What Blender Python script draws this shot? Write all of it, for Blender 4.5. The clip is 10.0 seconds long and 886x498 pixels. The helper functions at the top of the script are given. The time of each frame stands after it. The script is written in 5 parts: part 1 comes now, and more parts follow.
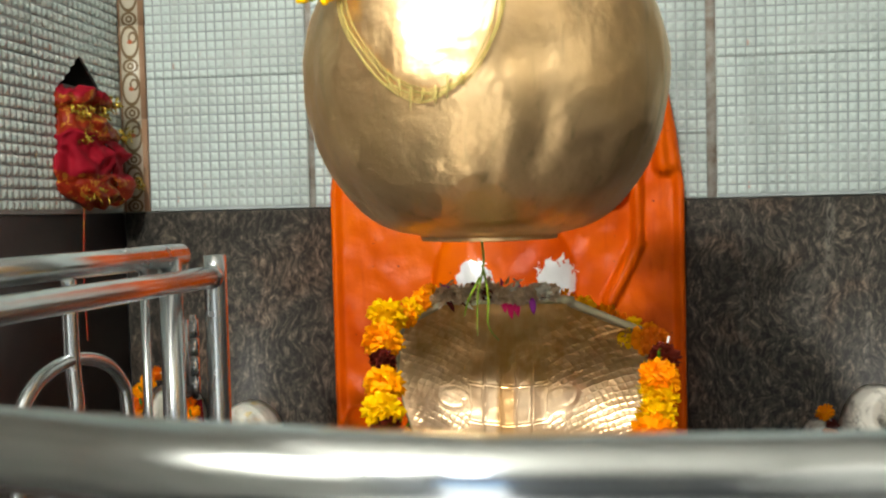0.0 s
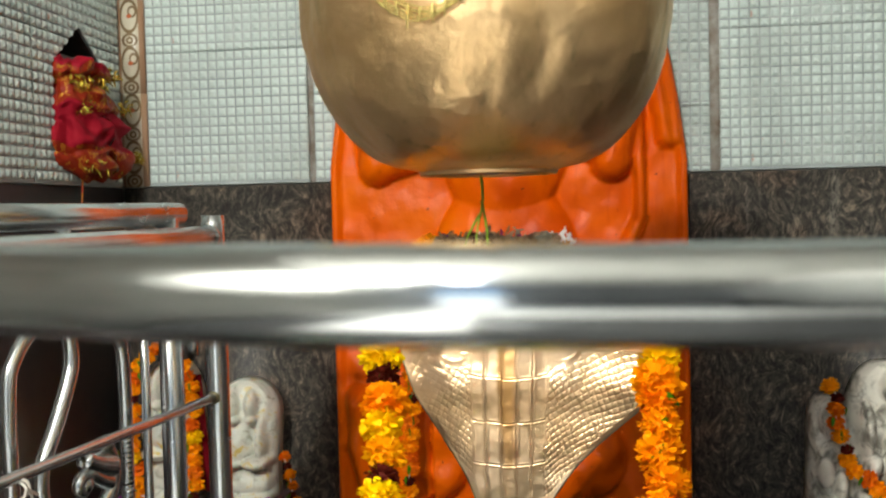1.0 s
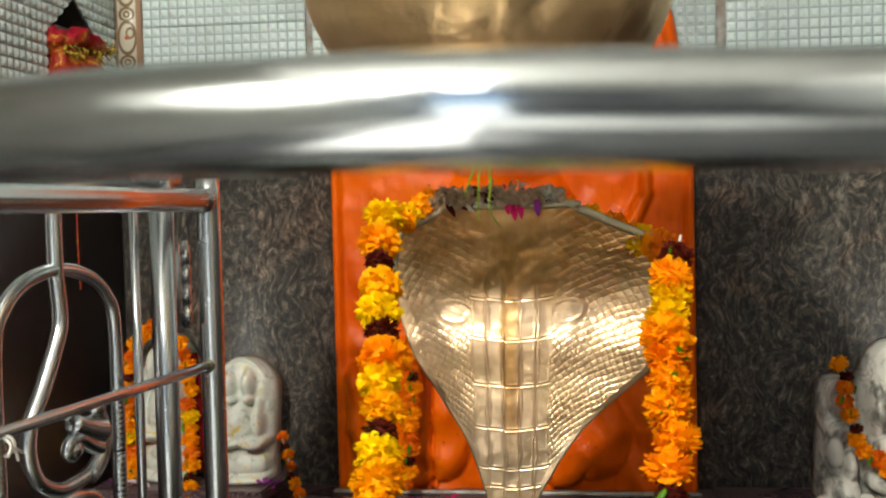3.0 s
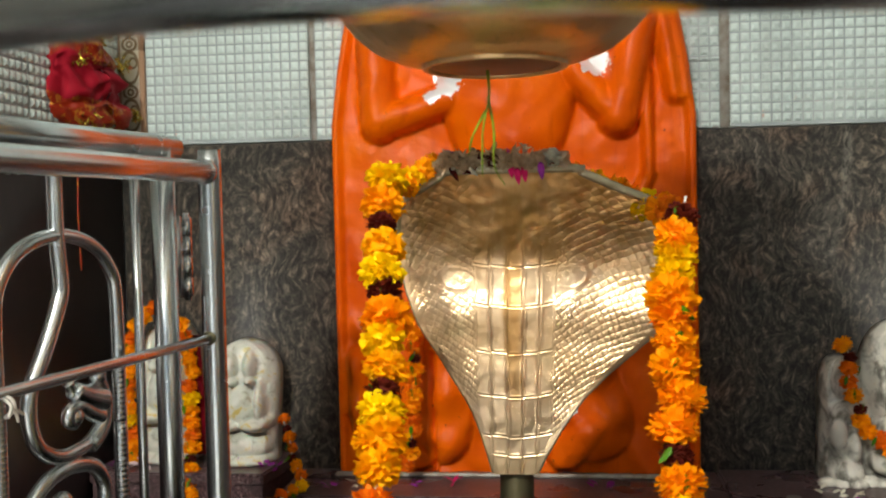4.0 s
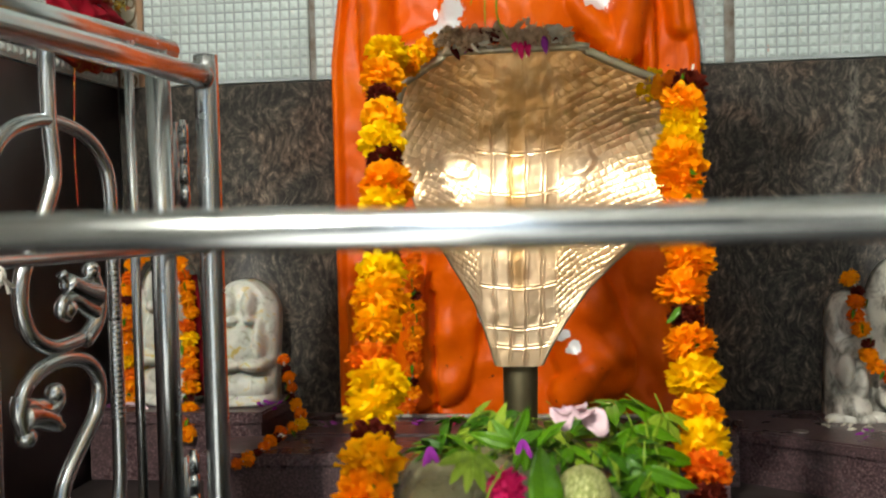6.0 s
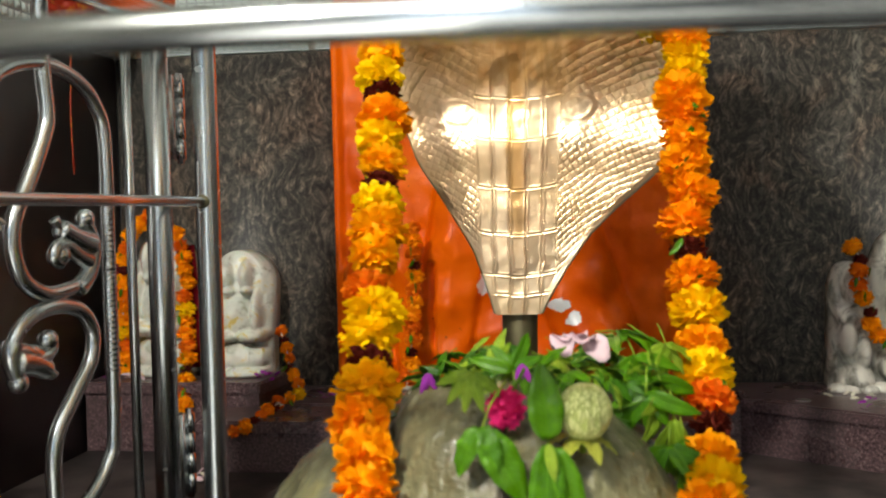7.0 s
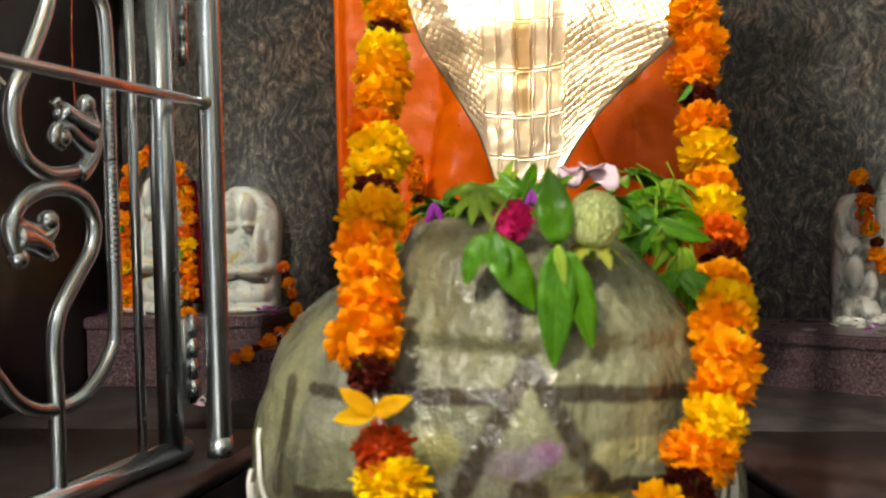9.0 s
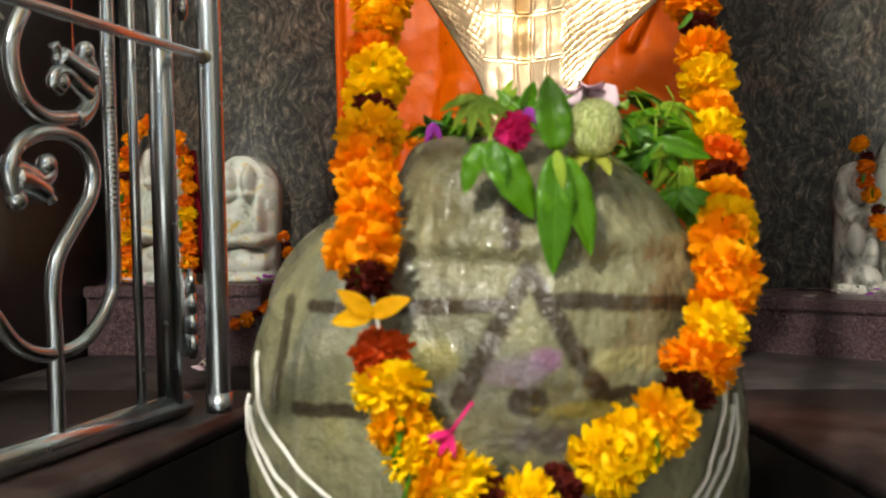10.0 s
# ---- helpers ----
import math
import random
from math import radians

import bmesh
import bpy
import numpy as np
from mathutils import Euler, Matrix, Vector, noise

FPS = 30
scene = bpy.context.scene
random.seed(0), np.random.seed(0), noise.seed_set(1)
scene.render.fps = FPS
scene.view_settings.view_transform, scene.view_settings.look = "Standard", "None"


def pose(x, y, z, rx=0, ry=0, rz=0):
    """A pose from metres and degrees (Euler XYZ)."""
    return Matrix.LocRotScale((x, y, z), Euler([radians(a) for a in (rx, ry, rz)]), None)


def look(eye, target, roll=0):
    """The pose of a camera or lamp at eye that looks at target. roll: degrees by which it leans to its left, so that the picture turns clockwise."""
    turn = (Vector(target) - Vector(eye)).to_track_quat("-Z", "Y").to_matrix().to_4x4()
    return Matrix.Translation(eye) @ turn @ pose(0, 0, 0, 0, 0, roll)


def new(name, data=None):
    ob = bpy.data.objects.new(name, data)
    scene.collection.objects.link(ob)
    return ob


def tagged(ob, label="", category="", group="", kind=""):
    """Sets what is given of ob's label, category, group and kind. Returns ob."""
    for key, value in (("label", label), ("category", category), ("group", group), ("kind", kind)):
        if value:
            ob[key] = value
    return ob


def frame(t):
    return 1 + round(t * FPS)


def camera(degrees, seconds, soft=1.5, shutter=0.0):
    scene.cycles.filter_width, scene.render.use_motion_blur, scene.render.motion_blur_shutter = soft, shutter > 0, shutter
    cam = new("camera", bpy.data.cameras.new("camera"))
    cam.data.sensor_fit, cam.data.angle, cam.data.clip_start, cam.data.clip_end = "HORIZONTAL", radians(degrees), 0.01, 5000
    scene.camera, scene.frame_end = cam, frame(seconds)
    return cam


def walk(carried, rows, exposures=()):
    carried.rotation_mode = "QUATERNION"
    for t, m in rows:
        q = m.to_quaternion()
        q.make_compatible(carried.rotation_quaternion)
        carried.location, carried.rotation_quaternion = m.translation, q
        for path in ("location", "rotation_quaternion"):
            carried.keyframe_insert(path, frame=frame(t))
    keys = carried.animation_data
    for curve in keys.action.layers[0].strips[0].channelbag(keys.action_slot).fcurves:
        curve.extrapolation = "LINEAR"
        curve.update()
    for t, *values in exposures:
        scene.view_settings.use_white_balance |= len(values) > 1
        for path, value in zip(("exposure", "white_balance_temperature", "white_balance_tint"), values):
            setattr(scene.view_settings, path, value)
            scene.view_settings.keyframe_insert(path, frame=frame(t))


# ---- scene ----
cam = camera(48.7, 10.0, soft=2.0)
PATH = [
    (0, (0.205, 0.322, 0.976), (-0.023, 2.307, 0.887), -1.4),
    (0.5, (0.208, 0.328, 0.946), (-0.023, 2.313, 0.864), -1.3),
    (1, (0.206, 0.334, 0.923), (-0.028, 2.318, 0.841), -1.4),
    (1.5, (0.204, 0.342, 0.902), (-0.031, 2.327, 0.822), -1.4),
    (2, (0.202, 0.351, 0.889), (-0.034, 2.336, 0.811), -1.3),
    (2.5, (0.203, 0.358, 0.885), (-0.034, 2.343, 0.806), -1.3),
    (4, (0.199, 0.367, 0.843), (-0.04, 2.351, 0.768), -1.3),
    (4.5, (0.197, 0.368, 0.816), (-0.042, 2.353, 0.742), -1.3),
    (5, (0.197, 0.374, 0.787), (-0.043, 2.358, 0.715), -1.3),
    (5.5, (0.195, 0.38, 0.762), (-0.045, 2.364, 0.69), -1.3),
    (6, (0.194, 0.384, 0.732), (-0.047, 2.368, 0.662), -1.4),
    (7.5, (0.192, 0.402, 0.655), (-0.049, 2.386, 0.586), -1.3),
    (8, (0.191, 0.406, 0.627), (-0.051, 2.39, 0.559), -1.3),
    (8.5, (0.188, 0.404, 0.599), (-0.055, 2.388, 0.533), -1.2),
    (9, (0.186, 0.401, 0.568), (-0.057, 2.385, 0.503), -1.3),
    (9.5, (0.186, 0.403, 0.545), (-0.058, 2.387, 0.48), -1.3),
    (10, (0.186, 0.402, 0.516), (-0.059, 2.386, 0.452), -1.3),
]
EXPOSURE = 0.85
walk(cam, [(t, look(eye, target, roll)) for t, eye, target, roll in PATH], exposures=[(0, EXPOSURE), (10, EXPOSURE)])
cam.data.dof.use_dof = True
cam.data.dof.focus_distance = 1.12
cam.data.dof.aperture_fstop = 10.5

# ---- world, sun and lamps ----
world = bpy.data.worlds.new("sky")
scene.world = world
world.use_nodes = True
wn = world.node_tree.nodes
sky = wn.new("ShaderNodeTexSky")
sky.sky_type = "NISHITA"
sky.sun_disc = False
sky.sun_elevation, sky.sun_rotation = radians(71), radians(180)
world.node_tree.links.new(sky.outputs[0], wn["Background"].inputs[0])
wn["Background"].inputs[1].default_value = 0.12

sun = new("sun", bpy.data.lights.new("sun", "SUN"))
sun.data.energy, sun.data.angle, sun.data.color = 5.0, radians(0.5), (1.0, 0.95, 0.87)
sun.matrix_world = look((-0.1, -1.08, 2.7), (-0.1, -0.15, 0.0))

# added fill lamp in a made-up roof opening, brightens the hall and its reflections
fill_light = new("roof_slit_daylight", bpy.data.lights.new("roof_slit_daylight", "AREA"))
fill_light.data.shape, fill_light.data.size, fill_light.data.size_y = "RECTANGLE", 0.36, 1.65
fill_light.data.energy, fill_light.data.color = 11.0, (0.9, 0.96, 1.0)
fill_light.matrix_world = look((-0.1, -1.375, 2.72), (-0.1, -1.3, 0.0))

# the bulb that lights the shrine
bulb_light = new("bulb_light", bpy.data.lights.new("bulb_light", "POINT"))
bulb_light.data.shadow_soft_size = 0.05
bulb_light.data.energy, bulb_light.data.color = 112.0, (1.0, 0.965, 0.865)
bulb_light.location = (-0.36, -0.45, 1.86)


# ---- materials ----
class Nodes:
    """A small builder of node graphs."""

    def __init__(self, name):
        self.mat = bpy.data.materials.new(name)
        self.mat.use_nodes = True
        self.t = self.mat.node_tree
        self.b = self.t.nodes["Principled BSDF"]
        self.co = self.t.nodes.new("ShaderNodeTexCoord").outputs["Object"]

    def put(self, socket, value):
        if isinstance(value, bpy.types.NodeSocket):
            self.t.links.new(value, socket)
        else:
            socket.default_value = value

    def m(self, op, a, b=0.0, c=0.0):
        n = self.t.nodes.new("ShaderNodeMath")
        n.operation = op
        for s, v in zip(n.inputs, (a, b, c)):
            self.put(s, v)
        return n.outputs[0]

    def xyz(self, co=None):
        n = self.t.nodes.new("ShaderNodeSeparateXYZ")
        self.put(n.inputs[0], co or self.co)
        return n.outputs[0], n.outputs[1], n.outputs[2]

    def noise(self, scale, detail=4.0, distortion=0.0, co=None, rough=0.55):
        n = self.t.nodes.new("ShaderNodeTexNoise")
        self.put(n.inputs["Vector"], co or self.co)
        n.inputs["Scale"].default_value, n.inputs["Detail"].default_value = scale, detail
        n.inputs["Distortion"].default_value, n.inputs["Roughness"].default_value = distortion, rough
        return n.outputs["Fac"]

    def scaled(self, s, co=None):
        n = self.t.nodes.new("ShaderNodeMapping")
        self.put(n.inputs["Vector"], co or self.co)
        n.inputs["Scale"].default_value = s
        return n.outputs[0]

    def ramp(self, fac, stops):
        n = self.t.nodes.new("ShaderNodeValToRGB")
        e = n.color_ramp.elements
        while len(e) < len(stops):
            e.new(0.5)
        for el, (p, c) in zip(e, stops):
            el.position, el.color = p, (*c, 1)
        self.put(n.inputs[0], fac)
        return n.outputs[0]

    def mix(self, fac, a, b, mode="MIX"):
        n = self.t.nodes.new("ShaderNodeMix")
        n.data_type, n.blend_type = "RGBA", mode
        self.put(n.inputs[0], fac)
        for s, v in ((n.inputs[6], a), (n.inputs[7], b)):
            self.put(s, (*v, 1) if isinstance(v, tuple) else v)
        return n.outputs[2]

    def step(self, v, lo, hi):
        n = self.t.nodes.new("ShaderNodeMapRange")
        n.interpolation_type = "SMOOTHSTEP"
        self.put(n.inputs[0], v)
        n.inputs[1].default_value, n.inputs[2].default_value = lo, hi
        return n.outputs[0]

    def random(self):
        return self.t.nodes.new("ShaderNodeObjectInfo").outputs["Random"]

    def island(self):
        return self.t.nodes.new("ShaderNodeNewGeometry").outputs["Random Per Island"]

    def bump(self, height, strength, distance=0.002):
        n = self.t.nodes.new("ShaderNodeBump")
        n.inputs["Strength"].default_value, n.inputs["Distance"].default_value = strength, distance
        self.put(n.inputs["Height"], height)
        self.t.links.new(n.outputs[0], self.b.inputs["Normal"])
        self.t.links.new(n.outputs[0], self.b.inputs["Coat Normal"])

    def done(self, color=None, rough=None, metal=None, **more):
        for key, v in (("Base Color", color), ("Roughness", rough), ("Metallic", metal)):
            if v is not None:
                self.put(self.b.inputs[key], (*v, 1) if isinstance(v, tuple) else v)
        for key, v in more.items():
            self.put(self.b.inputs[key.replace("_", " ")], v)
        return self.mat

    def thin(self, color, share):
        """Lets a share of the light through, as thin petals and leaves do."""
        tr = self.t.nodes.new("ShaderNodeBsdfTranslucent")
        mx = self.t.nodes.new("ShaderNodeMixShader")
        self.put(tr.inputs["Color"], color)
        mx.inputs[0].default_value = share
        self.t.links.new(self.b.outputs[0], mx.inputs[1])
        self.t.links.new(tr.outputs[0], mx.inputs[2])
        self.t.links.new(mx.outputs[0], self.t.nodes["Material Output"].inputs[0])

    def segment(self, u, v, a, b, width, soft=0.4):
        """1 near the line from a to b in the plane of u and v."""
        dx, dy = b[0] - a[0], b[1] - a[1]
        px, py = self.m("SUBTRACT", u, a[0]), self.m("SUBTRACT", v, a[1])
        k = self.m("ADD", self.m("MULTIPLY", px, dx), self.m("MULTIPLY", py, dy))
        k = self.m("DIVIDE", k, dx * dx + dy * dy)
        k = self.m("MINIMUM", self.m("MAXIMUM", k, 0.0), 1.0)
        ex = self.m("SUBTRACT", px, self.m("MULTIPLY", k, dx))
        ey = self.m("SUBTRACT", py, self.m("MULTIPLY", k, dy))
        d = self.m("SQRT", self.m("ADD", self.m("MULTIPLY", ex, ex), self.m("MULTIPLY", ey, ey)))
        return self.m("SUBTRACT", 1.0, self.step(d, width * (1 - soft), width * (1 + soft)))

    def spot(self, u, v, c, rx, ry, rag=0.0, scale=90.0):
        ex = self.m("DIVIDE", self.m("SUBTRACT", u, c[0]), rx)
        ey = self.m("DIVIDE", self.m("SUBTRACT", v, c[1]), ry)
        d = self.m("SQRT", self.m("ADD", self.m("MULTIPLY", ex, ex), self.m("MULTIPLY", ey, ey)))
        if rag:
            d = self.m("ADD", d, self.m("MULTIPLY", self.m("SUBTRACT", self.noise(scale, 4), 0.5), rag))
        return d


def make_tile():
    n = Nodes("embossed_ceramic")
    dirt = n.noise(5, 5)
    col = n.mix(n.step(dirt, 0.42, 0.8), (0.54, 0.635, 0.61), (0.37, 0.435, 0.41))
    streak = n.noise(1.0, 3, co=n.scaled((26, 26, 2.2)))
    col = n.mix(n.m("MULTIPLY", n.step(streak, 0.55, 0.8), 0.35), col, (0.42, 0.47, 0.44))
    red = n.noise(1.0, 2, co=n.scaled((30, 30, 13)))
    col = n.mix(n.m("MULTIPLY", n.step(red, 0.735, 0.77), 0.6), col, (0.5, 0.2, 0.12))
    speck = n.noise(120, 2)
    col = n.mix(n.step(speck, 0.72, 0.8), col, (0.33, 0.36, 0.34))
    n.bump(n.noise(300, 3), 0.15, 0.0006)
    return n.done(col, n.m("ADD", 0.2, n.m("MULTIPLY", dirt, 0.25)))


def make_grout():
    n = Nodes("stained_grout")
    return n.done(n.ramp(n.noise(40, 5), [(0.3, (0.24, 0.18, 0.13)), (0.7, (0.5, 0.49, 0.45))]), 0.85)


def make_groove():
    # grey base between the raised squares, darker than their faces
    n = Nodes("grimy_tile_groove")
    return n.done(n.ramp(n.noise(9, 5), [(0.3, (0.24, 0.28, 0.28)), (0.7, (0.4, 0.45, 0.45))]), 0.6)


def make_granite():
    n = Nodes("swirled_granite")
    warp = n.t.nodes.new("ShaderNodeTexNoise")
    n.put(warp.inputs["Vector"], n.co)
    warp.inputs["Scale"].default_value, warp.inputs["Detail"].default_value = 12, 2
    bent = n.t.nodes.new("ShaderNodeVectorMath")
    bent.operation = "MULTIPLY_ADD"
    n.put(bent.inputs[0], warp.outputs["Color"])
    bent.inputs[1].default_value = (0.085, 0.085, 0.085)
    n.put(bent.inputs[2], n.co)
    flow = n.noise(1.0, 5, 0.4, co=n.scaled((115, 115, 50), bent.outputs[0]), rough=0.66)
    big, fine = n.noise(6.5, 4, 1.2), n.noise(210, 3, 0.6)
    col = n.ramp(flow, [(0.34, (0.0125, 0.012, 0.0115)), (0.46, (0.038, 0.035, 0.031)), (0.56, (0.08, 0.071, 0.058)), (0.72, (0.26, 0.21, 0.155))])
    warm = n.ramp(flow, [(0.36, (0.016, 0.012, 0.01)), (0.47, (0.066, 0.049, 0.037)), (0.57, (0.15, 0.108, 0.079)), (0.72, (0.34, 0.25, 0.18))])
    col = n.mix(n.step(big, 0.5, 0.72), col, warm)
    col = n.mix(n.m("MULTIPLY", n.step(fine, 0.52, 0.66), 0.55), col, (0.008, 0.008, 0.009))
    pale = n.noise(1.0, 5, 0.6, co=n.scaled((11, 11, 1.7)))
    col = n.mix(n.m("MULTIPLY", n.step(pale, 0.6, 0.74), n.m("MULTIPLY", n.step(flow, 0.35, 0.6), 0.55)), col, (0.27, 0.26, 0.22))
    return n.done(col, n.m("ADD", 0.36, n.m("MULTIPLY", fine, 0.25)), Specular_IOR_Level=0.3)


def make_maroon():
    n = Nodes("dark_maroon_granite")
    fine = n.noise(260, 3)
    col = n.ramp(fine, [(0.35, (0.034, 0.02, 0.022)), (0.58, (0.105, 0.063, 0.066)), (0.75, (0.22, 0.15, 0.152))])
    wet = n.noise(11, 4)
    col = n.mix(n.m("MULTIPLY", n.step(wet, 0.5, 0.7), 0.4), col, (0.06, 0.042, 0.038))
    return n.done(col, n.m("ADD", 0.12, n.m("MULTIPLY", wet, 0.35)))


def make_orange():
    n = Nodes("vermilion_paint")
    x, y, z = n.xyz()
    big, fine = n.noise(7, 5), n.noise(55, 4)
    col = n.ramp(big, [(0.3, (0.52, 0.058, 0.0)), (0.55, (0.7, 0.105, 0.0)), (0.75, (0.77, 0.145, 0.0))])
    drip = n.noise(1.0, 3, co=n.scaled((40, 40, 5)))
    col = n.mix(n.m("MULTIPLY", n.step(drip, 0.56, 0.8), 0.5), col, (0.42, 0.035, 0.0))
    col = n.mix(n.step(n.noise(70, 3), 0.71, 0.75), col, (0.14, 0.02, 0.01))
    foil = None
    for c, rx, rz in (((0.012, 1.07), 0.027, 0.032), ((-0.014, 1.04), 0.018, 0.014), ((0.258, 1.094), 0.032, 0.027),
                      ((0.06, 0.848), 0.032, 0.036), ((0.205, 0.84), 0.038, 0.042), ((0.06, 0.56), 0.012, 0.02), ((0.21, 0.50), 0.014, 0.014), ((0.185, 0.525), 0.02, 0.012)):
        s = n.m("SUBTRACT", 1.0, n.step(n.spot(x, z, c, rx, rz, 1.7, 70), 0.86, 0.94))
        foil = s if foil is None else n.m("MAXIMUM", foil, s)
    col = n.mix(foil, col, (0.78, 0.79, 0.8))
    n.bump(n.m("ADD", big, n.m("MULTIPLY", fine, 0.5)), 0.5, 0.006)
    return n.done(col, n.m("SUBTRACT", n.m("ADD", 0.27, n.m("MULTIPLY", fine, 0.24)), n.m("MULTIPLY", foil, 0.05)), n.m("MULTIPLY", foil, 0.3), Specular_IOR_Level=0.15)


def make_brass(name, a, b, rough, streaky=0.0, bumpy=0.0):
    n = Nodes(name)
    big = n.noise(9, 5)
    col = n.mix(n.step(big, 0.35, 0.7), a, b)
    line = n.noise(1.0, 4, co=n.scaled((90, 90, 6)))
    col = n.mix(n.m("MULTIPLY", n.step(line, 0.55, 0.8), streaky), col, tuple(v * 0.45 for v in b))
    if bumpy:
        n.bump(n.m("ADD", n.noise(22, 3), n.m("MULTIPLY", n.noise(170, 3), 0.12)), bumpy, 0.01)
    return n.done(col, n.m("ADD", rough, n.m("MULTIPLY", n.noise(60, 4), 0.16)), 1.0)


def make_hood_brass():
    """Embossed brass with an amber run of old oil down its middle and shade painted on its upper part."""
    n = Nodes("polished_brass")
    x, y, z = n.xyz()
    col = n.mix(n.step(n.noise(9, 5), 0.35, 0.7), (0.93, 0.69, 0.44), (0.84, 0.56, 0.3))
    line = n.noise(1.0, 4, co=n.scaled((90, 90, 6)))
    col = n.mix(n.m("MULTIPLY", n.step(line, 0.55, 0.8), 0.15), col, (0.4, 0.25, 0.1))
    run = n.m("SUBTRACT", 1.0, n.step(n.spot(x, z, (0.151, 0.75), 0.011, 0.13, 0.8, 45), 0.45, 1.1))
    col = n.mix(n.m("MULTIPLY", run, n.m("ADD", 0.25, n.m("MULTIPLY", line, 0.9))), col, (0.62, 0.3, 0.06))
    # shade and warm reflections of the upper hood, painted as an amber patch
    amber = n.m("SUBTRACT", 1.0, n.step(n.spot(x, z, (0.165, 0.858), 0.15, 0.075, 0.7, 24), 0.6, 1.15))
    amber = n.m("MULTIPLY", amber, n.m("ADD", 0.45, n.m("MULTIPLY", n.noise(1.0, 4, co=n.scaled((120, 120, 9))), 0.75)))
    col = n.mix(n.m("MINIMUM", amber, 0.92), col, (0.56, 0.29, 0.085))
    dull = n.step(n.noise(26, 4), 0.5, 0.75)
    col = n.mix(n.m("MULTIPLY", dull, 0.3), col, (0.5, 0.42, 0.24))
    return n.done(col, n.m("ADD", 0.29, n.m("ADD", n.m("MULTIPLY", n.noise(60, 4), 0.14), n.m("MULTIPLY", dull, 0.08))), 1.0)


def make_steel(name, rough):
    n = Nodes(name)
    scuff = n.noise(45, 5)
    col = n.mix(n.step(n.noise(30, 4), 0.5, 0.8), (0.65, 0.69, 0.7), (0.54, 0.575, 0.585))
    return n.done(col, n.m("ADD", rough, n.m("MULTIPLY", scuff, 0.08)), 1.0)


def make_lingam():
    n = Nodes("wet_grey_stone")
    x, y, z = n.xyz()
    big, fine = n.noise(14, 5), n.noise(90, 4)
    col = n.ramp(big, [(0.32, (0.07, 0.066, 0.032)), (0.5, (0.145, 0.138, 0.07)), (0.68, (0.235, 0.224, 0.118))])
    down = n.noise(1.0, 4, co=n.scaled((70, 70, 6)))
    col = n.mix(n.m("MULTIPLY", n.step(down, 0.5, 0.75), 0.6), col, (0.28, 0.268, 0.165))
    col = n.mix(n.m("MULTIPLY", n.step(n.noise(17, 3, 0.6), 0.6, 0.7), 0.45), col, (0.3, 0.265, 0.09))
    grey = n.noise(9, 3, 0.5)
    col = n.mix(n.m("MULTIPLY", n.step(grey, 0.52, 0.68), 0.6), col, (0.135, 0.14, 0.12))
    wob = n.m("MULTIPLY", n.m("SUBTRACT", n.noise(60, 3), 0.5), 0.006)
    u, v = n.m("ADD", x, wob), n.m("ADD", z, wob)
    front = n.m("SUBTRACT", 1.0, n.step(y, 1.02, 1.05))
    paint = None
    for a, b, w in (((0.088, 0.465), (0.15, 0.466), 0.0046), ((0.183, 0.469), (0.258, 0.463), 0.0046), ((0.166, 0.485), (0.127, 0.414), 0.0058), ((0.166, 0.485), (0.207, 0.414), 0.0058),
                    ((0.205, 0.415), (0.245, 0.413), 0.0042), ((0.157, 0.501), (0.157, 0.52), 0.0052), ((0.022, 0.402), (0.07, 0.405), 0.0042), ((0.03, 0.463), (0.058, 0.463), 0.004)):
        s = n.segment(u, v, a, b, w)
        paint = s if paint is None else n.m("MAXIMUM", paint, s)
    paint = n.m("MAXIMUM", paint, n.m("SUBTRACT", 1.0, n.step(n.spot(u, v, (0.165, 0.413), 0.012, 0.01, 0.5), 0.7, 1.1)))
    paint = n.m("MULTIPLY", n.m("MULTIPLY", paint, front), n.m("ADD", 0.7, n.m("MULTIPLY", n.noise(80, 3), 0.5)))
    side = n.m("MULTIPLY", n.segment(u, v, (0.004, 0.398), (0.012, 0.466), 0.004), 0.8)
    col = n.mix(n.m("MINIMUM", n.m("MAXIMUM", paint, side), 0.96), col, (0.036, 0.025, 0.012))
    for c, rx, rz, tint, k in (((0.176, 0.437), 0.01, 0.009, (0.27, 0.09, 0.26), 0.6), ((0.16, 0.43), 0.018, 0.012, (0.27, 0.2, 0.27), 0.6),
                               ((0.195, 0.408), 0.028, 0.006, (0.45, 0.39, 0.06), 0.45), ((0.225, 0.435), 0.03, 0.01, (0.42, 0.39, 0.16), 0.5),
                               ((0.175, 0.392), 0.03, 0.011, (0.08, 0.07, 0.075), 0.7), ((0.115, 0.436), 0.02, 0.012, (0.42, 0.38, 0.1), 0.4)):
        s = n.m("SUBTRACT", 1.0, n.step(n.spot(u, v, c, rx, rz, 1.4, 80), 0.5, 1.1))
        col = n.mix(n.m("MULTIPLY", n.m("MULTIPLY", s, front), k), col, tint)
    n.bump(n.m("ADD", n.m("MULTIPLY", down, 0.7), n.m("ADD", big, n.m("MULTIPLY", fine, 0.9))), 0.75, 0.007)
    return n.done(col, n.m("ADD", 0.3, n.m("MULTIPLY", n.noise(35, 3), 0.35)), Specular_IOR_Level=0.2, Coat_Weight=1.0, Coat_Roughness=0.09)


def make_marble():
    n = Nodes("stained_white_marble")
    v = n.noise(42, 5, 0.9)
    col = n.ramp(v, [(0.3, (0.3, 0.29, 0.22)), (0.43, (0.52, 0.53, 0.47)), (0.57, (0.6, 0.6, 0.53)), (0.66, (0.55, 0.42, 0.12))])
    return n.done(col, 0.4, Subsurface_Weight=0.1)


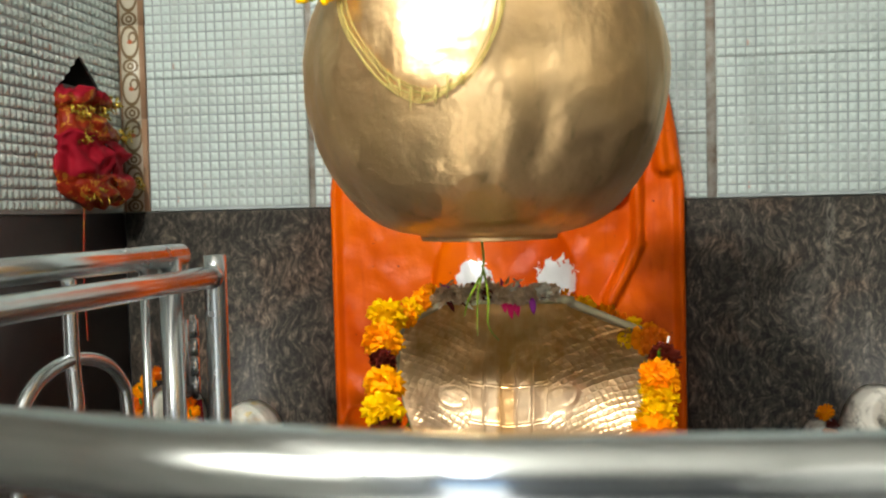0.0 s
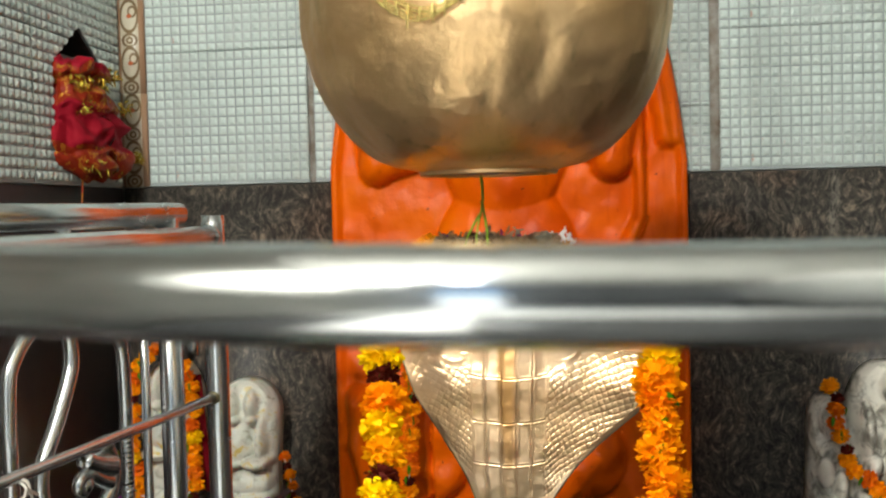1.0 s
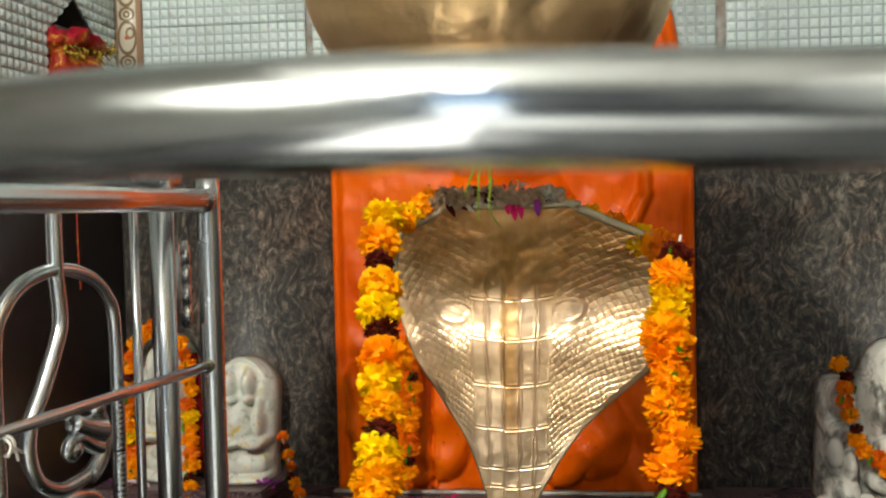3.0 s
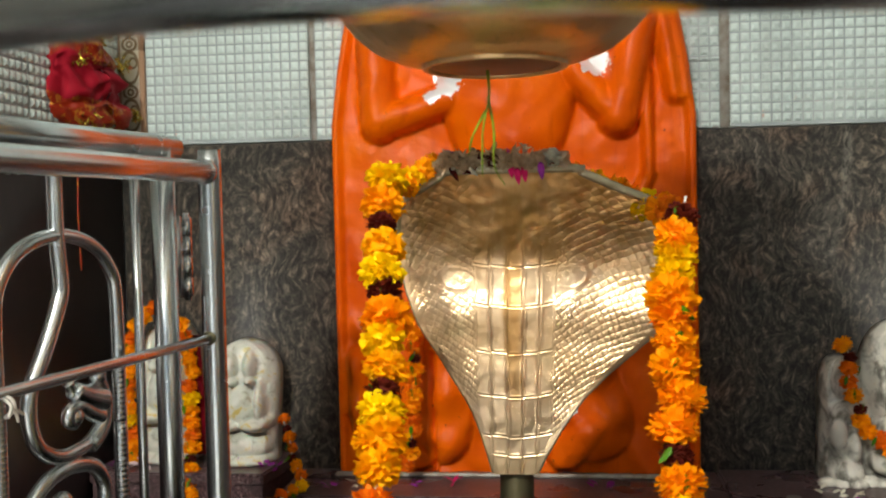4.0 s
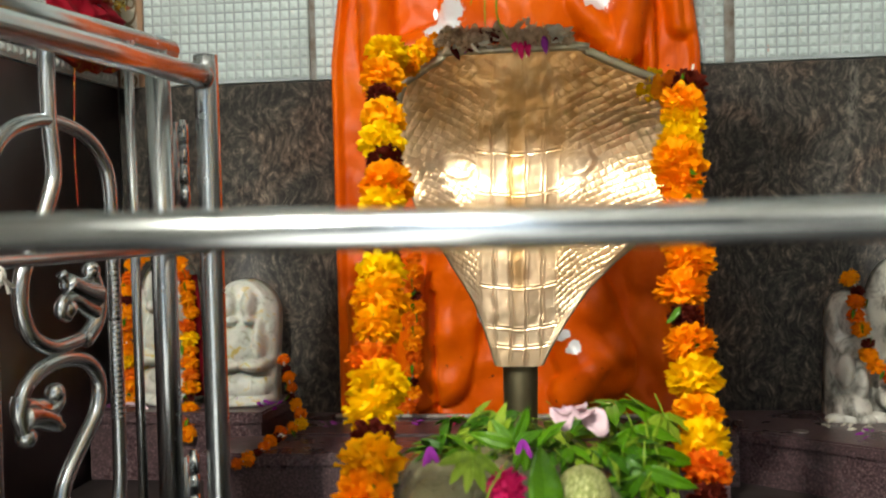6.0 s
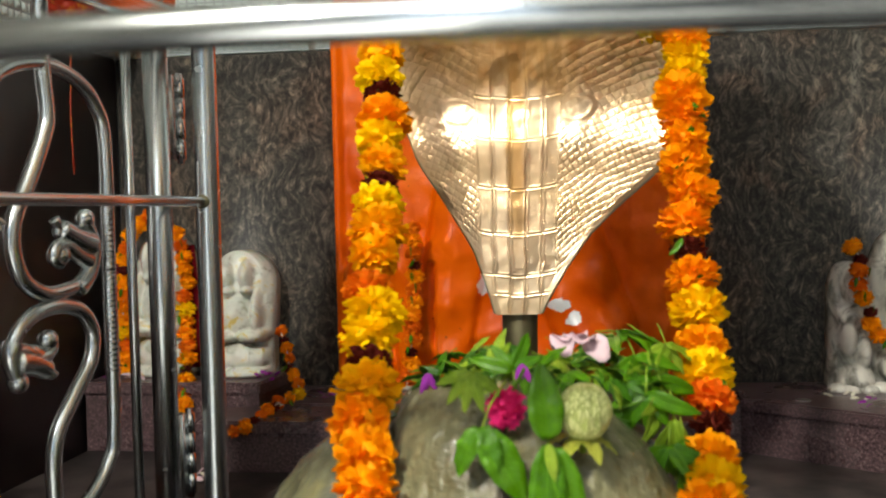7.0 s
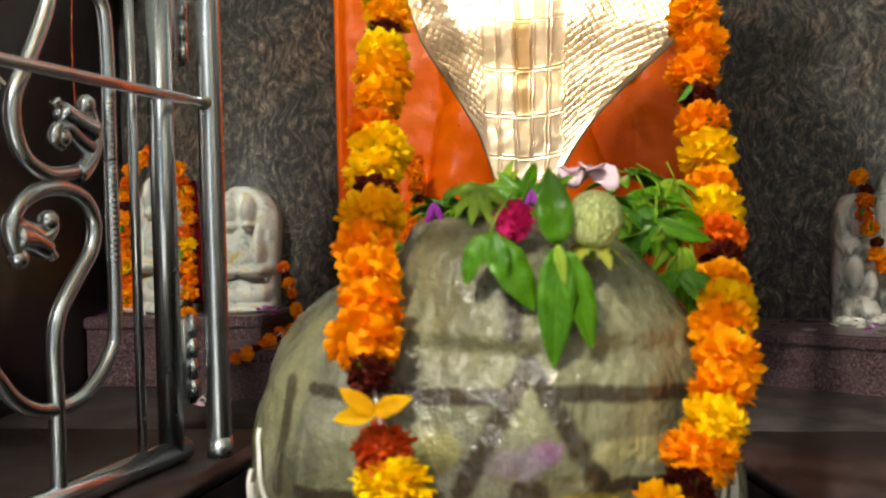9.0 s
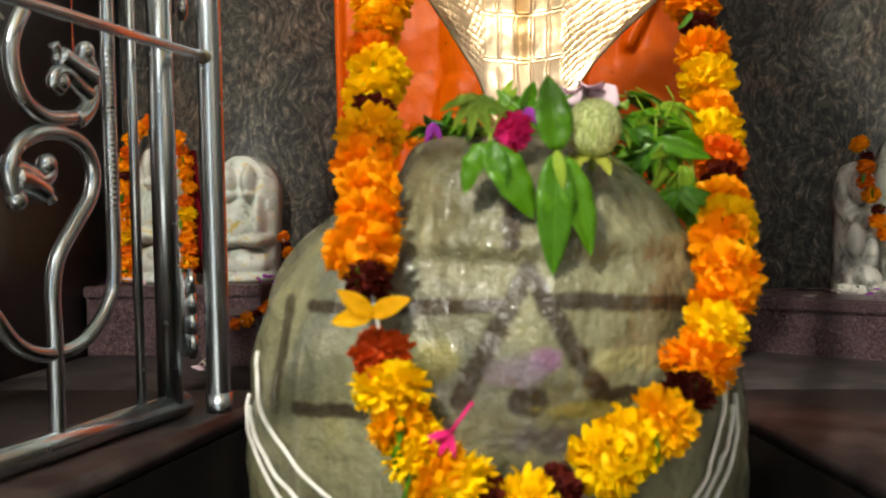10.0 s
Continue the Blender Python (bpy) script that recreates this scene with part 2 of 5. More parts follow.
def make_grimy_marble():
    n = Nodes("grimy_marble")
    v = n.noise(24, 5, 0.9)
    col = n.ramp(v, [(0.3, (0.05, 0.045, 0.038)), (0.42, (0.27, 0.26, 0.22)), (0.54, (0.66, 0.64, 0.57)), (0.68, (0.72, 0.7, 0.62)), (0.76, (0.55, 0.4, 0.17))])
    return n.done(col, 0.45)


def make_petal(name, a, b, dark):
    n = Nodes(name)
    col = n.mix(n.random(), a, b)
    col = n.mix(n.m("MULTIPLY", n.island(), 0.3), col, dark)
    n.thin(col, 0.28)
    return n.done(col, 0.6, Specular_IOR_Level=0.15)


def make_leaf(name, a, b):
    n = Nodes(name)
    col = n.mix(n.random(), a, b)
    col = n.mix(n.m("MULTIPLY", n.step(n.noise(60, 3), 0.5, 0.8), 0.4), col, tuple(v * 1.7 for v in b))
    x, y, z = n.xyz()
    off = n.m("ABSOLUTE", y)
    rib = n.m("SUBTRACT", 1.0, n.step(off, 0.0002, 0.0007))
    vein = n.step(n.m("SINE", n.m("MULTIPLY", n.m("SUBTRACT", x, n.m("MULTIPLY", off, 0.9)), 1100.0)), 0.75, 1.0)
    lines = n.m("MAXIMUM", rib, n.m("MULTIPLY", vein, 0.5))
    col = n.mix(n.m("MULTIPLY", lines, 0.22), col, tuple(min(1, v * 1.8) for v in b))
    n.bump(n.m("SUBTRACT", n.noise(300, 2), lines), 0.5, 0.0008)
    n.thin(col, 0.25)
    return n.done(col, 0.32, Specular_IOR_Level=0.3)


def make_cloth(name, a, b, rough=0.75):
    n = Nodes(name)
    v = n.noise(28, 4)
    weave = n.noise(420, 2)
    n.bump(weave, 0.4, 0.001)
    return n.done(n.mix(v, a, b), rough, Specular_IOR_Level=0.15)


def make_plain(name, a, b, rough, scale=12.0, metal=0.0, bump=0.0):
    n = Nodes(name)
    v = n.noise(scale, 5)
    if bump:
        n.bump(v, bump, 0.004)
    return n.done(n.mix(n.step(v, 0.3, 0.7), a, b), rough, metal)


def make_border():
    n = Nodes("scroll_border_tile")
    x, y, z = n.xyz()
    cell = 0.0875
    zz = n.m("SUBTRACT", n.m("MODULO", n.m("SUBTRACT", z, 0.978), cell), cell / 2)
    u = n.m("SUBTRACT", x, -0.581)
    ring = None
    for cu, cz, rx, rz, w in ((0.0, 0.012, 0.0165, 0.029, 0.12), (0.0, -0.033, 0.013, 0.0115, 0.2), (0.0, -0.033, 0.005, 0.005, 0.4),
                              (0.006, 0.02, 0.007, 0.009, 0.25)):
        d = n.spot(n.m("SUBTRACT", u, cu), n.m("SUBTRACT", zz, cz), (0, 0), rx, rz)
        s = n.m("SUBTRACT", 1.0, n.step(n.m("ABSOLUTE", n.m("SUBTRACT", d, 1.0)), w * 0.6, w * 1.4))
        ring = s if ring is None else n.m("MAXIMUM", ring, s)
    red = n.m("SUBTRACT", 1.0, n.step(n.spot(u, zz, (0, 0.012), 0.005, 0.004), 0.8, 1.2))
    edge = n.step(n.m("ABSOLUTE", u), 0.0172, 0.0178)
    col = n.mix(n.noise(30, 4), (0.62, 0.58, 0.46), (0.5, 0.46, 0.36))
    col = n.mix(ring, col, (0.17, 0.11, 0.05))
    col = n.mix(red, col, (0.45, 0.1, 0.03))
    col = n.mix(edge, col, (0.33, 0.2, 0.12))
    return n.done(col, 0.35)


PALEGROUT = make_plain("pale_grout", (0.42, 0.44, 0.42), (0.55, 0.57, 0.55), 0.85, 30)
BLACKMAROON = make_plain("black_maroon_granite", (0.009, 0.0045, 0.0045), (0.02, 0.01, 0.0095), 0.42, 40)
GROOVE = make_groove()
TILE, GROUT, GRANITE, MAROON, ORANGE = make_tile(), make_grout(), make_granite(), make_maroon(), make_orange()
HOOD = make_hood_brass()
POT = make_brass("hammered_bronze", (0.9, 0.63, 0.33), (0.76, 0.5, 0.23), 0.3, 0.5, 0.4)
COPPER = make_plain("dull_copper", (0.2, 0.09, 0.045), (0.28, 0.14, 0.075), 0.5, 30, 0.6)
RIMBRASS = make_brass("dull_pale_brass", (0.55, 0.5, 0.35), (0.42, 0.37, 0.24), 0.42)
OLDBRASS = make_brass("tarnished_brass", (0.24, 0.215, 0.13), (0.15, 0.12, 0.06), 0.4)
STEEL, BRIGHT_STEEL = make_steel("polished_steel", 0.22), make_steel("mirror_steel", 0.09)
LINGAM, MARBLE, GRIMY, BORDER = make_lingam(), make_marble(), make_grimy_marble(), make_border()
M_ORANGE = make_petal("orange_petals", (1.0, 0.36, 0.0), (1.0, 0.45, 0.0), (1.0, 0.26, 0.0))
M_AMBER = make_petal("amber_petals", (1.0, 0.5, 0.0), (1.0, 0.58, 0.0), (1.0, 0.33, 0.0))
M_YELLOW = make_petal("yellow_petals", (1.0, 0.74, 0.0), (1.0, 0.66, 0.0), (1.0, 0.5, 0.0))
M_MAROON = make_petal("maroon_petals", (0.11, 0.012, 0.008), (0.16, 0.02, 0.008), (0.05, 0.006, 0.006))
M_RED = make_petal("red_petals", (0.65, 0.06, 0.01), (0.7, 0.12, 0.012), (0.3, 0.02, 0.01))
M_DEEP = make_petal("deep_orange_petals", (0.92, 0.2, 0.004), (0.95, 0.28, 0.005), (0.6, 0.08, 0.003))
M_MAGENTA = make_petal("magenta_petals", (0.8, 0.015, 0.17), (0.85, 0.03, 0.22), (0.5, 0.005, 0.1))
M_PURPLE = make_petal("purple_petals", (0.3, 0.03, 0.34), (0.4, 0.05, 0.42), (0.15, 0.02, 0.2))
M_PINK = make_petal("pale_pink_petals", (0.75, 0.55, 0.6), (0.8, 0.65, 0.68), (0.6, 0.3, 0.4))
M_WHITE = make_petal("white_petals", (0.75, 0.73, 0.62), (0.7, 0.68, 0.55), (0.5, 0.47, 0.36))
M_WILT = make_petal("wilted_petals", (0.55, 0.4, 0.25), (0.68, 0.54, 0.38), (0.3, 0.17, 0.09))
LEAF = make_leaf("fresh_leaf", (0.045, 0.155, 0.001), (0.085, 0.225, 0.002))
LEAF_PALE = make_leaf("pale_leaf", (0.17, 0.29, 0.012), (0.26, 0.38, 0.03))
CALYX = make_leaf("yellowed_calyx", (0.3, 0.34, 0.03), (0.42, 0.42, 0.06))
LEAF_DARK = make_leaf("dark_leaf", (0.026, 0.1, 0.002), (0.045, 0.145, 0.004))


def make_fruit():
    n = Nodes("pale_green_rind")
    vo = n.t.nodes.new("ShaderNodeTexVoronoi")
    vo.feature = "DISTANCE_TO_EDGE"
    vo.inputs["Scale"].default_value = 330
    n.put(vo.inputs["Vector"], n.scaled((1.0, 1.0, 0.3)))
    edge = n.step(vo.outputs["Distance"], 0.02, 0.16)
    n.bump(edge, 0.7, 0.002)
    return n.done(n.mix(edge, (0.45, 0.52, 0.13), n.mix(n.noise(60), (0.66, 0.7, 0.24), (0.8, 0.82, 0.4))), 0.45)


FRUIT = make_fruit()
CLOTH = make_cloth("red_cloth", (0.2, 0.003, 0.009), (0.32, 0.006, 0.022))
def make_brocade():
    n = Nodes("red_gold_brocade")
    gold = n.step(n.noise(75, 4, 0.8), 0.53, 0.62)
    col = n.mix(n.noise(30, 4), (0.16, 0.006, 0.003), (0.3, 0.03, 0.006))
    n.bump(n.noise(260, 2), 0.5, 0.001)
    return n.done(n.mix(n.m("MULTIPLY", gold, 0.7), col, (0.5, 0.26, 0.03)), 0.5, n.m("MULTIPLY", gold, 0.5), Specular_IOR_Level=0.2)


BROCADE = make_brocade()
TINSEL = make_plain("gold_tinsel", (0.8, 0.6, 0.1), (0.6, 0.45, 0.05), 0.25, 90, 0.9)
BLACKSTONE = make_plain("black_stone", (0.02, 0.021, 0.02), (0.05, 0.052, 0.048), 0.5, 20, 0, 0.3)
THREAD = make_plain("white_cotton", (0.72, 0.7, 0.64), (0.6, 0.57, 0.5), 0.9, 80)
YTHREAD = make_plain("yellow_cotton", (0.33, 0.25, 0.05), (0.42, 0.34, 0.1), 0.85, 80)
PLASTER = make_plain("pale_plaster", (0.6, 0.6, 0.56), (0.68, 0.67, 0.63), 0.85, 4)
# plaster dimmed to lower the bounce from unseen walls and ceiling
DIMPLASTER = make_plain("stained_plaster", (0.34, 0.34, 0.32), (0.44, 0.43, 0.4), 0.85, 4)
# very pale, so the unseen slabs and outside ground bounce light
HALLFLOOR = make_plain("worn_grey_marble_floor", (0.68, 0.69, 0.68), (0.78, 0.78, 0.76), 0.3, 6)
DARKFLOOR = make_plain("dark_granite_floor", (0.07, 0.072, 0.075), (0.13, 0.13, 0.13), 0.35, 9)
DARKWOOD = make_plain("dark_hall_wall", (0.05, 0.055, 0.06), (0.09, 0.095, 0.1), 0.7, 5)
WETSTONE = make_plain("wet_dark_stone", (0.012, 0.011, 0.01), (0.035, 0.03, 0.026), 0.25, 14, 0, 0.3)
WORNEDGE = make_plain("worn_stone_edge", (0.018, 0.012, 0.011), (0.055, 0.04, 0.036), 0.55, 22, 0, 0.4)
COIN = make_plain("coin_steel", (0.6, 0.6, 0.58), (0.5, 0.5, 0.48), 0.3, 200, 1.0)
GLASSWHITE = Nodes("lit_bulb").done((0.9, 0.9, 0.9), 0.4, Emission_Color=(1, 0.98, 0.95, 1), Emission_Strength=6.0)


# ---- mesh helpers ----
def mesh_of(name, bm, *mats, smooth=True):
    me = bpy.data.meshes.new(name)
    bm.normal_update()
    bm.to_mesh(me)
    bm.free()
    for m in mats:
        me.materials.append(m)
    if smooth:
        me.polygons.foreach_set("use_smooth", [True] * len(me.polygons))
    return me


def part(name, bm, material, parent=None, label="", smooth=True):
    mats = material if isinstance(material, (list, tuple)) else [material]
    ob = new(name, mesh_of(name, bm, *mats, smooth=smooth))
    ob.parent = parent
    if label:
        ob["label"] = label
    return ob


def piece(name, me, parent, m, material=None):
    """An object of its own on shared mesh data."""
    ob = new(name, me)
    ob.parent = parent
    ob.matrix_basis = m
    if material:
        ob.material_slots[0].link = "OBJECT"
        ob.material_slots[0].material = material
    return ob


def empty(name, label, category, group="", kind="", at=(0, 0, 0)):
    ob = new(name)
    ob.location = at
    return tagged(ob, label, category, group, kind)


def box(bm, lo, hi, bevel=0.0):
    r = bmesh.ops.create_cube(bm, size=1.0)["verts"]
    for v in r:
        v.co = Vector([a + (b - a) * (c + 0.5) for a, b, c in zip(lo, hi, v.co)])
    if bevel:
        es = list({e for v in r for e in v.link_edges})
        bmesh.ops.bevel(bm, geom=es, offset=bevel, segments=2, affect="EDGES")
    return bm


def boxed(lo, hi, bevel=0.0):
    return box(bmesh.new(), lo, hi, bevel)


def spline(pts, per=8, closed=False):
    """A Catmull-Rom curve through pts."""
    p = [Vector(q) for q in pts]
    n = len(p)
    out = []
    for i in range(n if closed else n - 1):
        a, b, c, d = (p[(i - 1) % n], p[i], p[(i + 1) % n], p[(i + 2) % n]) if closed else (p[max(i - 1, 0)], p[i], p[i + 1], p[min(i + 2, n - 1)])
        for k in range(per):
            s = k / per
            out.append(0.5 * (2 * b + (c - a) * s + (2 * a - 5 * b + 4 * c - d) * s * s + (3 * b - a - 3 * c + d) * s ** 3))
    if not closed:
        out.append(p[-1])
    return out


def tube(pts, radius, seg=12, bm=None, caps=True):
    """A round tube along pts; radius is a number or a function of 0..1."""
    bm = bm or bmesh.new()
    pts = [Vector(p) for p in pts]
    up = Vector((0, 0, 1))
    rings = []
    n = len(pts)
    side = None
    for i, p in enumerate(pts):
        d = (pts[min(i + 1, n - 1)] - pts[max(i - 1, 0)]).normalized()
        if side is None:
            ref = up if abs(d.z) < 0.9 else Vector((1, 0, 0))
            side = d.cross(ref).normalized()
        side = (side - d * side.dot(d)).normalized()
        other = d.cross(side)
        r = radius(i / (n - 1)) if callable(radius) else radius
        rings.append([bm.verts.new(p + r * (math.cos(2 * math.pi * k / seg) * side + math.sin(2 * math.pi * k / seg) * other)) for k in range(seg)])
    for a, b in zip(rings, rings[1:]):
        for k in range(seg):
            bm.faces.new((a[k], a[(k + 1) % seg], b[(k + 1) % seg], b[k]))
    if caps:
        bm.faces.new(rings[0][::-1])
        bm.faces.new(rings[-1])
    return bm


def lathe(profile, seg=48, centre=(0, 0), wobble=None):
    """A turned body: profile rows of (radius, z)."""
    bm = bmesh.new()
    rings = []
    for r, z in profile:
        ring = []
        for k in range(seg):
            a = 2 * math.pi * k / seg
            rr = r + (wobble(a, z) if wobble else 0)
            ring.append(bm.verts.new((centre[0] + rr * math.cos(a), centre[1] + rr * math.sin(a), z)))
        rings.append(ring)
    for a, b in zip(rings, rings[1:]):
        for k in range(seg):
            bm.faces.new((a[k], a[(k + 1) % seg], b[(k + 1) % seg], b[k]))
    bm.faces.new(rings[0][::-1])
    bm.faces.new(rings[-1])
    return bm


def prism(outline, z0, z1, bevel=0.0):
    """A block with the given outline in plan."""
    bm = bmesh.new()
    lo = [bm.verts.new((x, y, z0)) for x, y in outline]
    hi = [bm.verts.new((x, y, z1)) for x, y in outline]
    n = len(outline)
    bm.faces.new(hi)
    bm.faces.new(lo[::-1])
    for k in range(n):
        bm.faces.new((lo[k], lo[(k + 1) % n], hi[(k + 1) % n], hi[k]))
    bmesh.ops.recalc_face_normals(bm, faces=bm.faces)
    if bevel:
        bmesh.ops.bevel(bm, geom=[e for e in bm.edges], offset=bevel, segments=2, affect="EDGES")
    return bm


def blob(bm, centre, radii, turn=None, u=14, v=10):
    r = bmesh.ops.create_uvsphere(bm, u_segments=u, v_segments=v, radius=1.0)["verts"]
    m = Matrix.Translation(centre) @ (turn or Matrix.Identity(4)) @ Matrix.Diagonal((*radii, 1))
    bmesh.ops.transform(bm, matrix=m, verts=r)
    return r


# ---- structure ----
CORNER_X, BACK_Y, LINE_Z = -0.605, 2.1, 0.978
SLAB_L, SLAB_R = -0.205, 0.435

wall_back = tagged(part("wall_back", boxed((-0.9, BACK_Y + 0.012, -0.1), (1.6, BACK_Y + 0.2, 2.7)), PALEGROUT), "back wall of the shrine in stone and ceramic tiles", "wall", kind="structure")
for lo, hi in ((CORNER_X, SLAB_L - 0.001), (SLAB_R + 0.001, 1.5)):
    part("granite_panel", boxed((lo, BACK_Y, 0.0), (hi, BACK_Y + 0.011, LINE_Z - 0.002), 0.002), GRANITE, wall_back)

part("mortar_joint", boxed((SLAB_L, 2.045, 0.3812), (SLAB_R, 2.06, 0.387), 0.002), GROUT, wall_back)

# left wall with a pointed niche through it
NICHE = [(1.85, 1.018), (2.03, 1.018), (2.03, 1.188), (1.943, 1.25), (1.85, 1.177)]
wl = bmesh.new()
for lo, hi in (((-2.6, -0.1), (1.85, 2.7)), ((2.03, -0.1), (2.3, 2.7)), ((1.85, -0.1), (2.03, 1.018)), ((1.85, 1.252), (2.03, 2.7))):
    box(wl, (CORNER_X - 0.2, lo[0], lo[1]), (CORNER_X - 0.012, hi[0], hi[1]))
box(wl, (CORNER_X - 0.2, 1.85, 1.018), (CORNER_X - 0.15, 2.03, 1.252))
wall_left = tagged(part("wall_left", wl, PALEGROUT, smooth=False), "side wall of the shrine with a small niche", "wall", kind="structure")
# near end of the wall, out of view, toned for the steel's reflections
part("plain_panel", boxed((CORNER_X - 0.0115, -2.6, 0.0), (CORNER_X - 0.002, 1.16, 2.7)), DIMPLASTER, wall_left)
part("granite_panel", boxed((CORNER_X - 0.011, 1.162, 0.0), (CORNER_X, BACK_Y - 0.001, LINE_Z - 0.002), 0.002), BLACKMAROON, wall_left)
lining = bmesh.new()
outer = [lining.verts.new((CORNER_X - 0.004, y, z)) for y, z in NICHE]
inner = [lining.verts.new((CORNER_X - 0.14, y, z)) for y, z in NICHE]
for k in range(5):
    lining.faces.new((outer[k], outer[(k + 1) % 5], inner[(k + 1) % 5], inner[k]))
lining.faces.new(inner)
part("niche_lining", lining, BLACKSTONE, wall_left, smooth=False)

# unseen wall that closes the room, dimmed to cut bounce light
tagged(part("wall_right", boxed((1.5, -2.6, -0.1), (1.6, BACK_Y, 2.7)), DIMPLASTER), "plain plastered side wall", "wall", kind="structure")
# unseen rear wall, kept dark so brass and steel reflect less
wr = bmesh.new()
for lo, hi in (((-0.9, -0.1), (-0.5, 2.7)), ((0.3, -0.1), (1.6, 2.7)), ((-0.5, 2.05), (0.3, 2.7)), ((-0.5, -0.1), (0.3, 0.0))):
    box(wr, (lo[0], -2.75, lo[1]), (hi[0], -2.6, hi[1]))
tagged(part("wall_rear", wr, DARKWOOD, smooth=False), "plain dark rear wall of the hall with an open doorway", "wall", kind="structure")
# unseen ceiling; its opening is made up to let sun reach the floor
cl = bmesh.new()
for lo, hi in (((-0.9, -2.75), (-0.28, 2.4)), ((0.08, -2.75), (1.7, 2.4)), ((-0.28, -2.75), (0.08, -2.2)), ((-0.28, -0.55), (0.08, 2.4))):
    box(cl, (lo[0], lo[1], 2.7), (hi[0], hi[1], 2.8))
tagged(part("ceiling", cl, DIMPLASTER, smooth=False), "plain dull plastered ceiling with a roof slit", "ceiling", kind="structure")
tagged(part("ground", boxed((-30, -60, -0.3), (30, 30, -0.11)), HALLFLOOR), "pale paved ground outside the shrine", "ground", kind="structure")
hall = tagged(part("floor", boxed((-0.9, -2.75, -0.1), (1.6, 2.3, 0.0)), DARKFLOOR), "dark granite floor of the hall with pale marble paving", "floor", kind="structure")
# pale slabs added out of view to show bright in steel and brass
part("marble_strip", boxed((-0.3, -0.4, 0.0005), (0.1, 0.5, 0.005), 0.001), HALLFLOOR, hall)
part("marble_paving", boxed((-0.6, -2.59, 0.0005), (1.49, -0.401, 0.005), 0.001), HALLFLOOR, hall)
part("basin_bottom", boxed((-0.28, 0.76, 0.0005), (0.52, 1.6, 0.004)), WETSTONE, hall)

# raised dark stone floor round the sunken basin
PIT_L, PIT_R, FLOOR_Z = ((-0.18, 1.52), (-0.25, 1.0)), ((0.37, 1.52), (0.48, 1.0)), 0.3
for name, outline in (("raised_floor", [(CORNER_X, 0.75), (-0.285, 0.75), (-0.18, 1.52), (-0.18, 1.62), (CORNER_X, 1.62)]),
                      ("raised_floor", [(0.53, 0.75), (1.5, 0.75), (1.5, 1.62), (0.37, 1.62), (0.37, 1.52)]),
                      ("raised_floor", [(CORNER_X, 1.621), (1.5, 1.621), (1.5, BACK_Y), (CORNER_X, BACK_Y)])):
    rf = tagged(part(name, prism(outline, 0.0, FLOOR_Z - 0.022), WETSTONE, smooth=False), "dark wet stone floor round the sunken basin", "floor", kind="structure")
    part("top_slab", prism(outline, FLOOR_Z - 0.0215, FLOOR_Z, 0.004), WORNEDGE, rf)


def ledge(outline, z0, z1, lip, label):
    top = prism(outline, z1 - 0.02, z1, 0.003)
    cx = sum(p[0] for p in outline) / len(outline)
    body_outline = [(x + (lip if x < cx else -lip) * 0.5, y + (lip if y < BACK_Y - 0.06 else 0)) for x, y in outline]
    ob = tagged(part("altar_ledge", prism(body_outline, z0, z1 - 0.0205, 0.001), MAROON, smooth=False), label, "ledge", kind="structure")
    part("top_slab", top, MAROON, ob, smooth=False)


ledge([(CORNER_X + 0.001, 1.93), (-0.3, 1.93), (-0.28, 2.099), (CORNER_X + 0.001, 2.099)], FLOOR_Z, 0.415, 0.006, "dark maroon polished stone ledge under the small idols")
ledge([(-0.36, 1.805), (0.43, 1.805), (0.43, 1.925), (-0.36, 1.925)], FLOOR_Z, 0.378, 0.006, "dark maroon stone step before the great relief")
ledge([(-0.278, 1.926), (0.46, 1.926), (0.46, 2.099), (-0.278, 2.099)], FLOOR_Z, 0.381, 0.0, "dark maroon stone ledge under the great relief")
ledge([(0.462, 1.95), (0.64, 1.826), (0.95, 1.62), (1.3, 1.62), (1.3, 2.099), (0.462, 2.099)], FLOOR_Z - 0.02, 0.385, 0.006, "dark maroon polished stone ledge with worn edge")


# ---- embossed wall tiles ----
PITCH = 0.01728


def tile_bm(w, h, pitch=PITCH, proud=0.003):
    """A tile face in x and z, embossed with rows of small raised squares; front towards -y."""
    bm = bmesh.new()
    nx, nz = max(1, round(w / pitch)), max(1, math.ceil(h / pitch - 0.05))
    px = w / nx
    g = pitch * 0.1
    back = [bm.verts.new((x, 0.008, z)) for x, z in ((0, 0), (w, 0), (w, h), (0, h))]
    front = [bm.verts.new((x, 0.0, z)) for x, z in ((0.0004, 0.0004), (w - 0.0004, 0.0004), (w - 0.0004, h - 0.0004), (0.0004, h - 0.0004))]
    for k in range(4):
        bm.faces.new((back[k], back[(k + 1) % 4], front[(k + 1) % 4], front[k]))
    bm.faces.new(front).material_index = 1
    for i in range(nx):
        for j in range(nz):
            x0, x1 = i * px + g, (i + 1) * px - g
            z1 = h - j * pitch - g
            z0 = max(h - (j + 1) * pitch + g, 0.001)
            if z1 - z0 < 0.003:
                continue
            s = pitch * 0.22
            sz = min(s, (z1 - z0) * 0.4)
            a = [bm.verts.new((x, -0.0003, z)) for x, z in ((x0, z0), (x1, z0), (x1, z1), (x0, z1))]
            b = [bm.verts.new((x, -proud, z)) for x, z in ((x0 + s, z0 + sz), (x1 - s, z0 + sz), (x1 - s, z1 - sz), (x0 + s, z1 - sz))]
            for k in range(4):
                bm.faces.new((a[k], a[(k + 1) % 4], b[(k + 1) % 4], b[k]))
            bm.faces.new(b)
    return bm


TILE_W, FIRST_H = 0.3095, 0.248
tile_meshes = {}


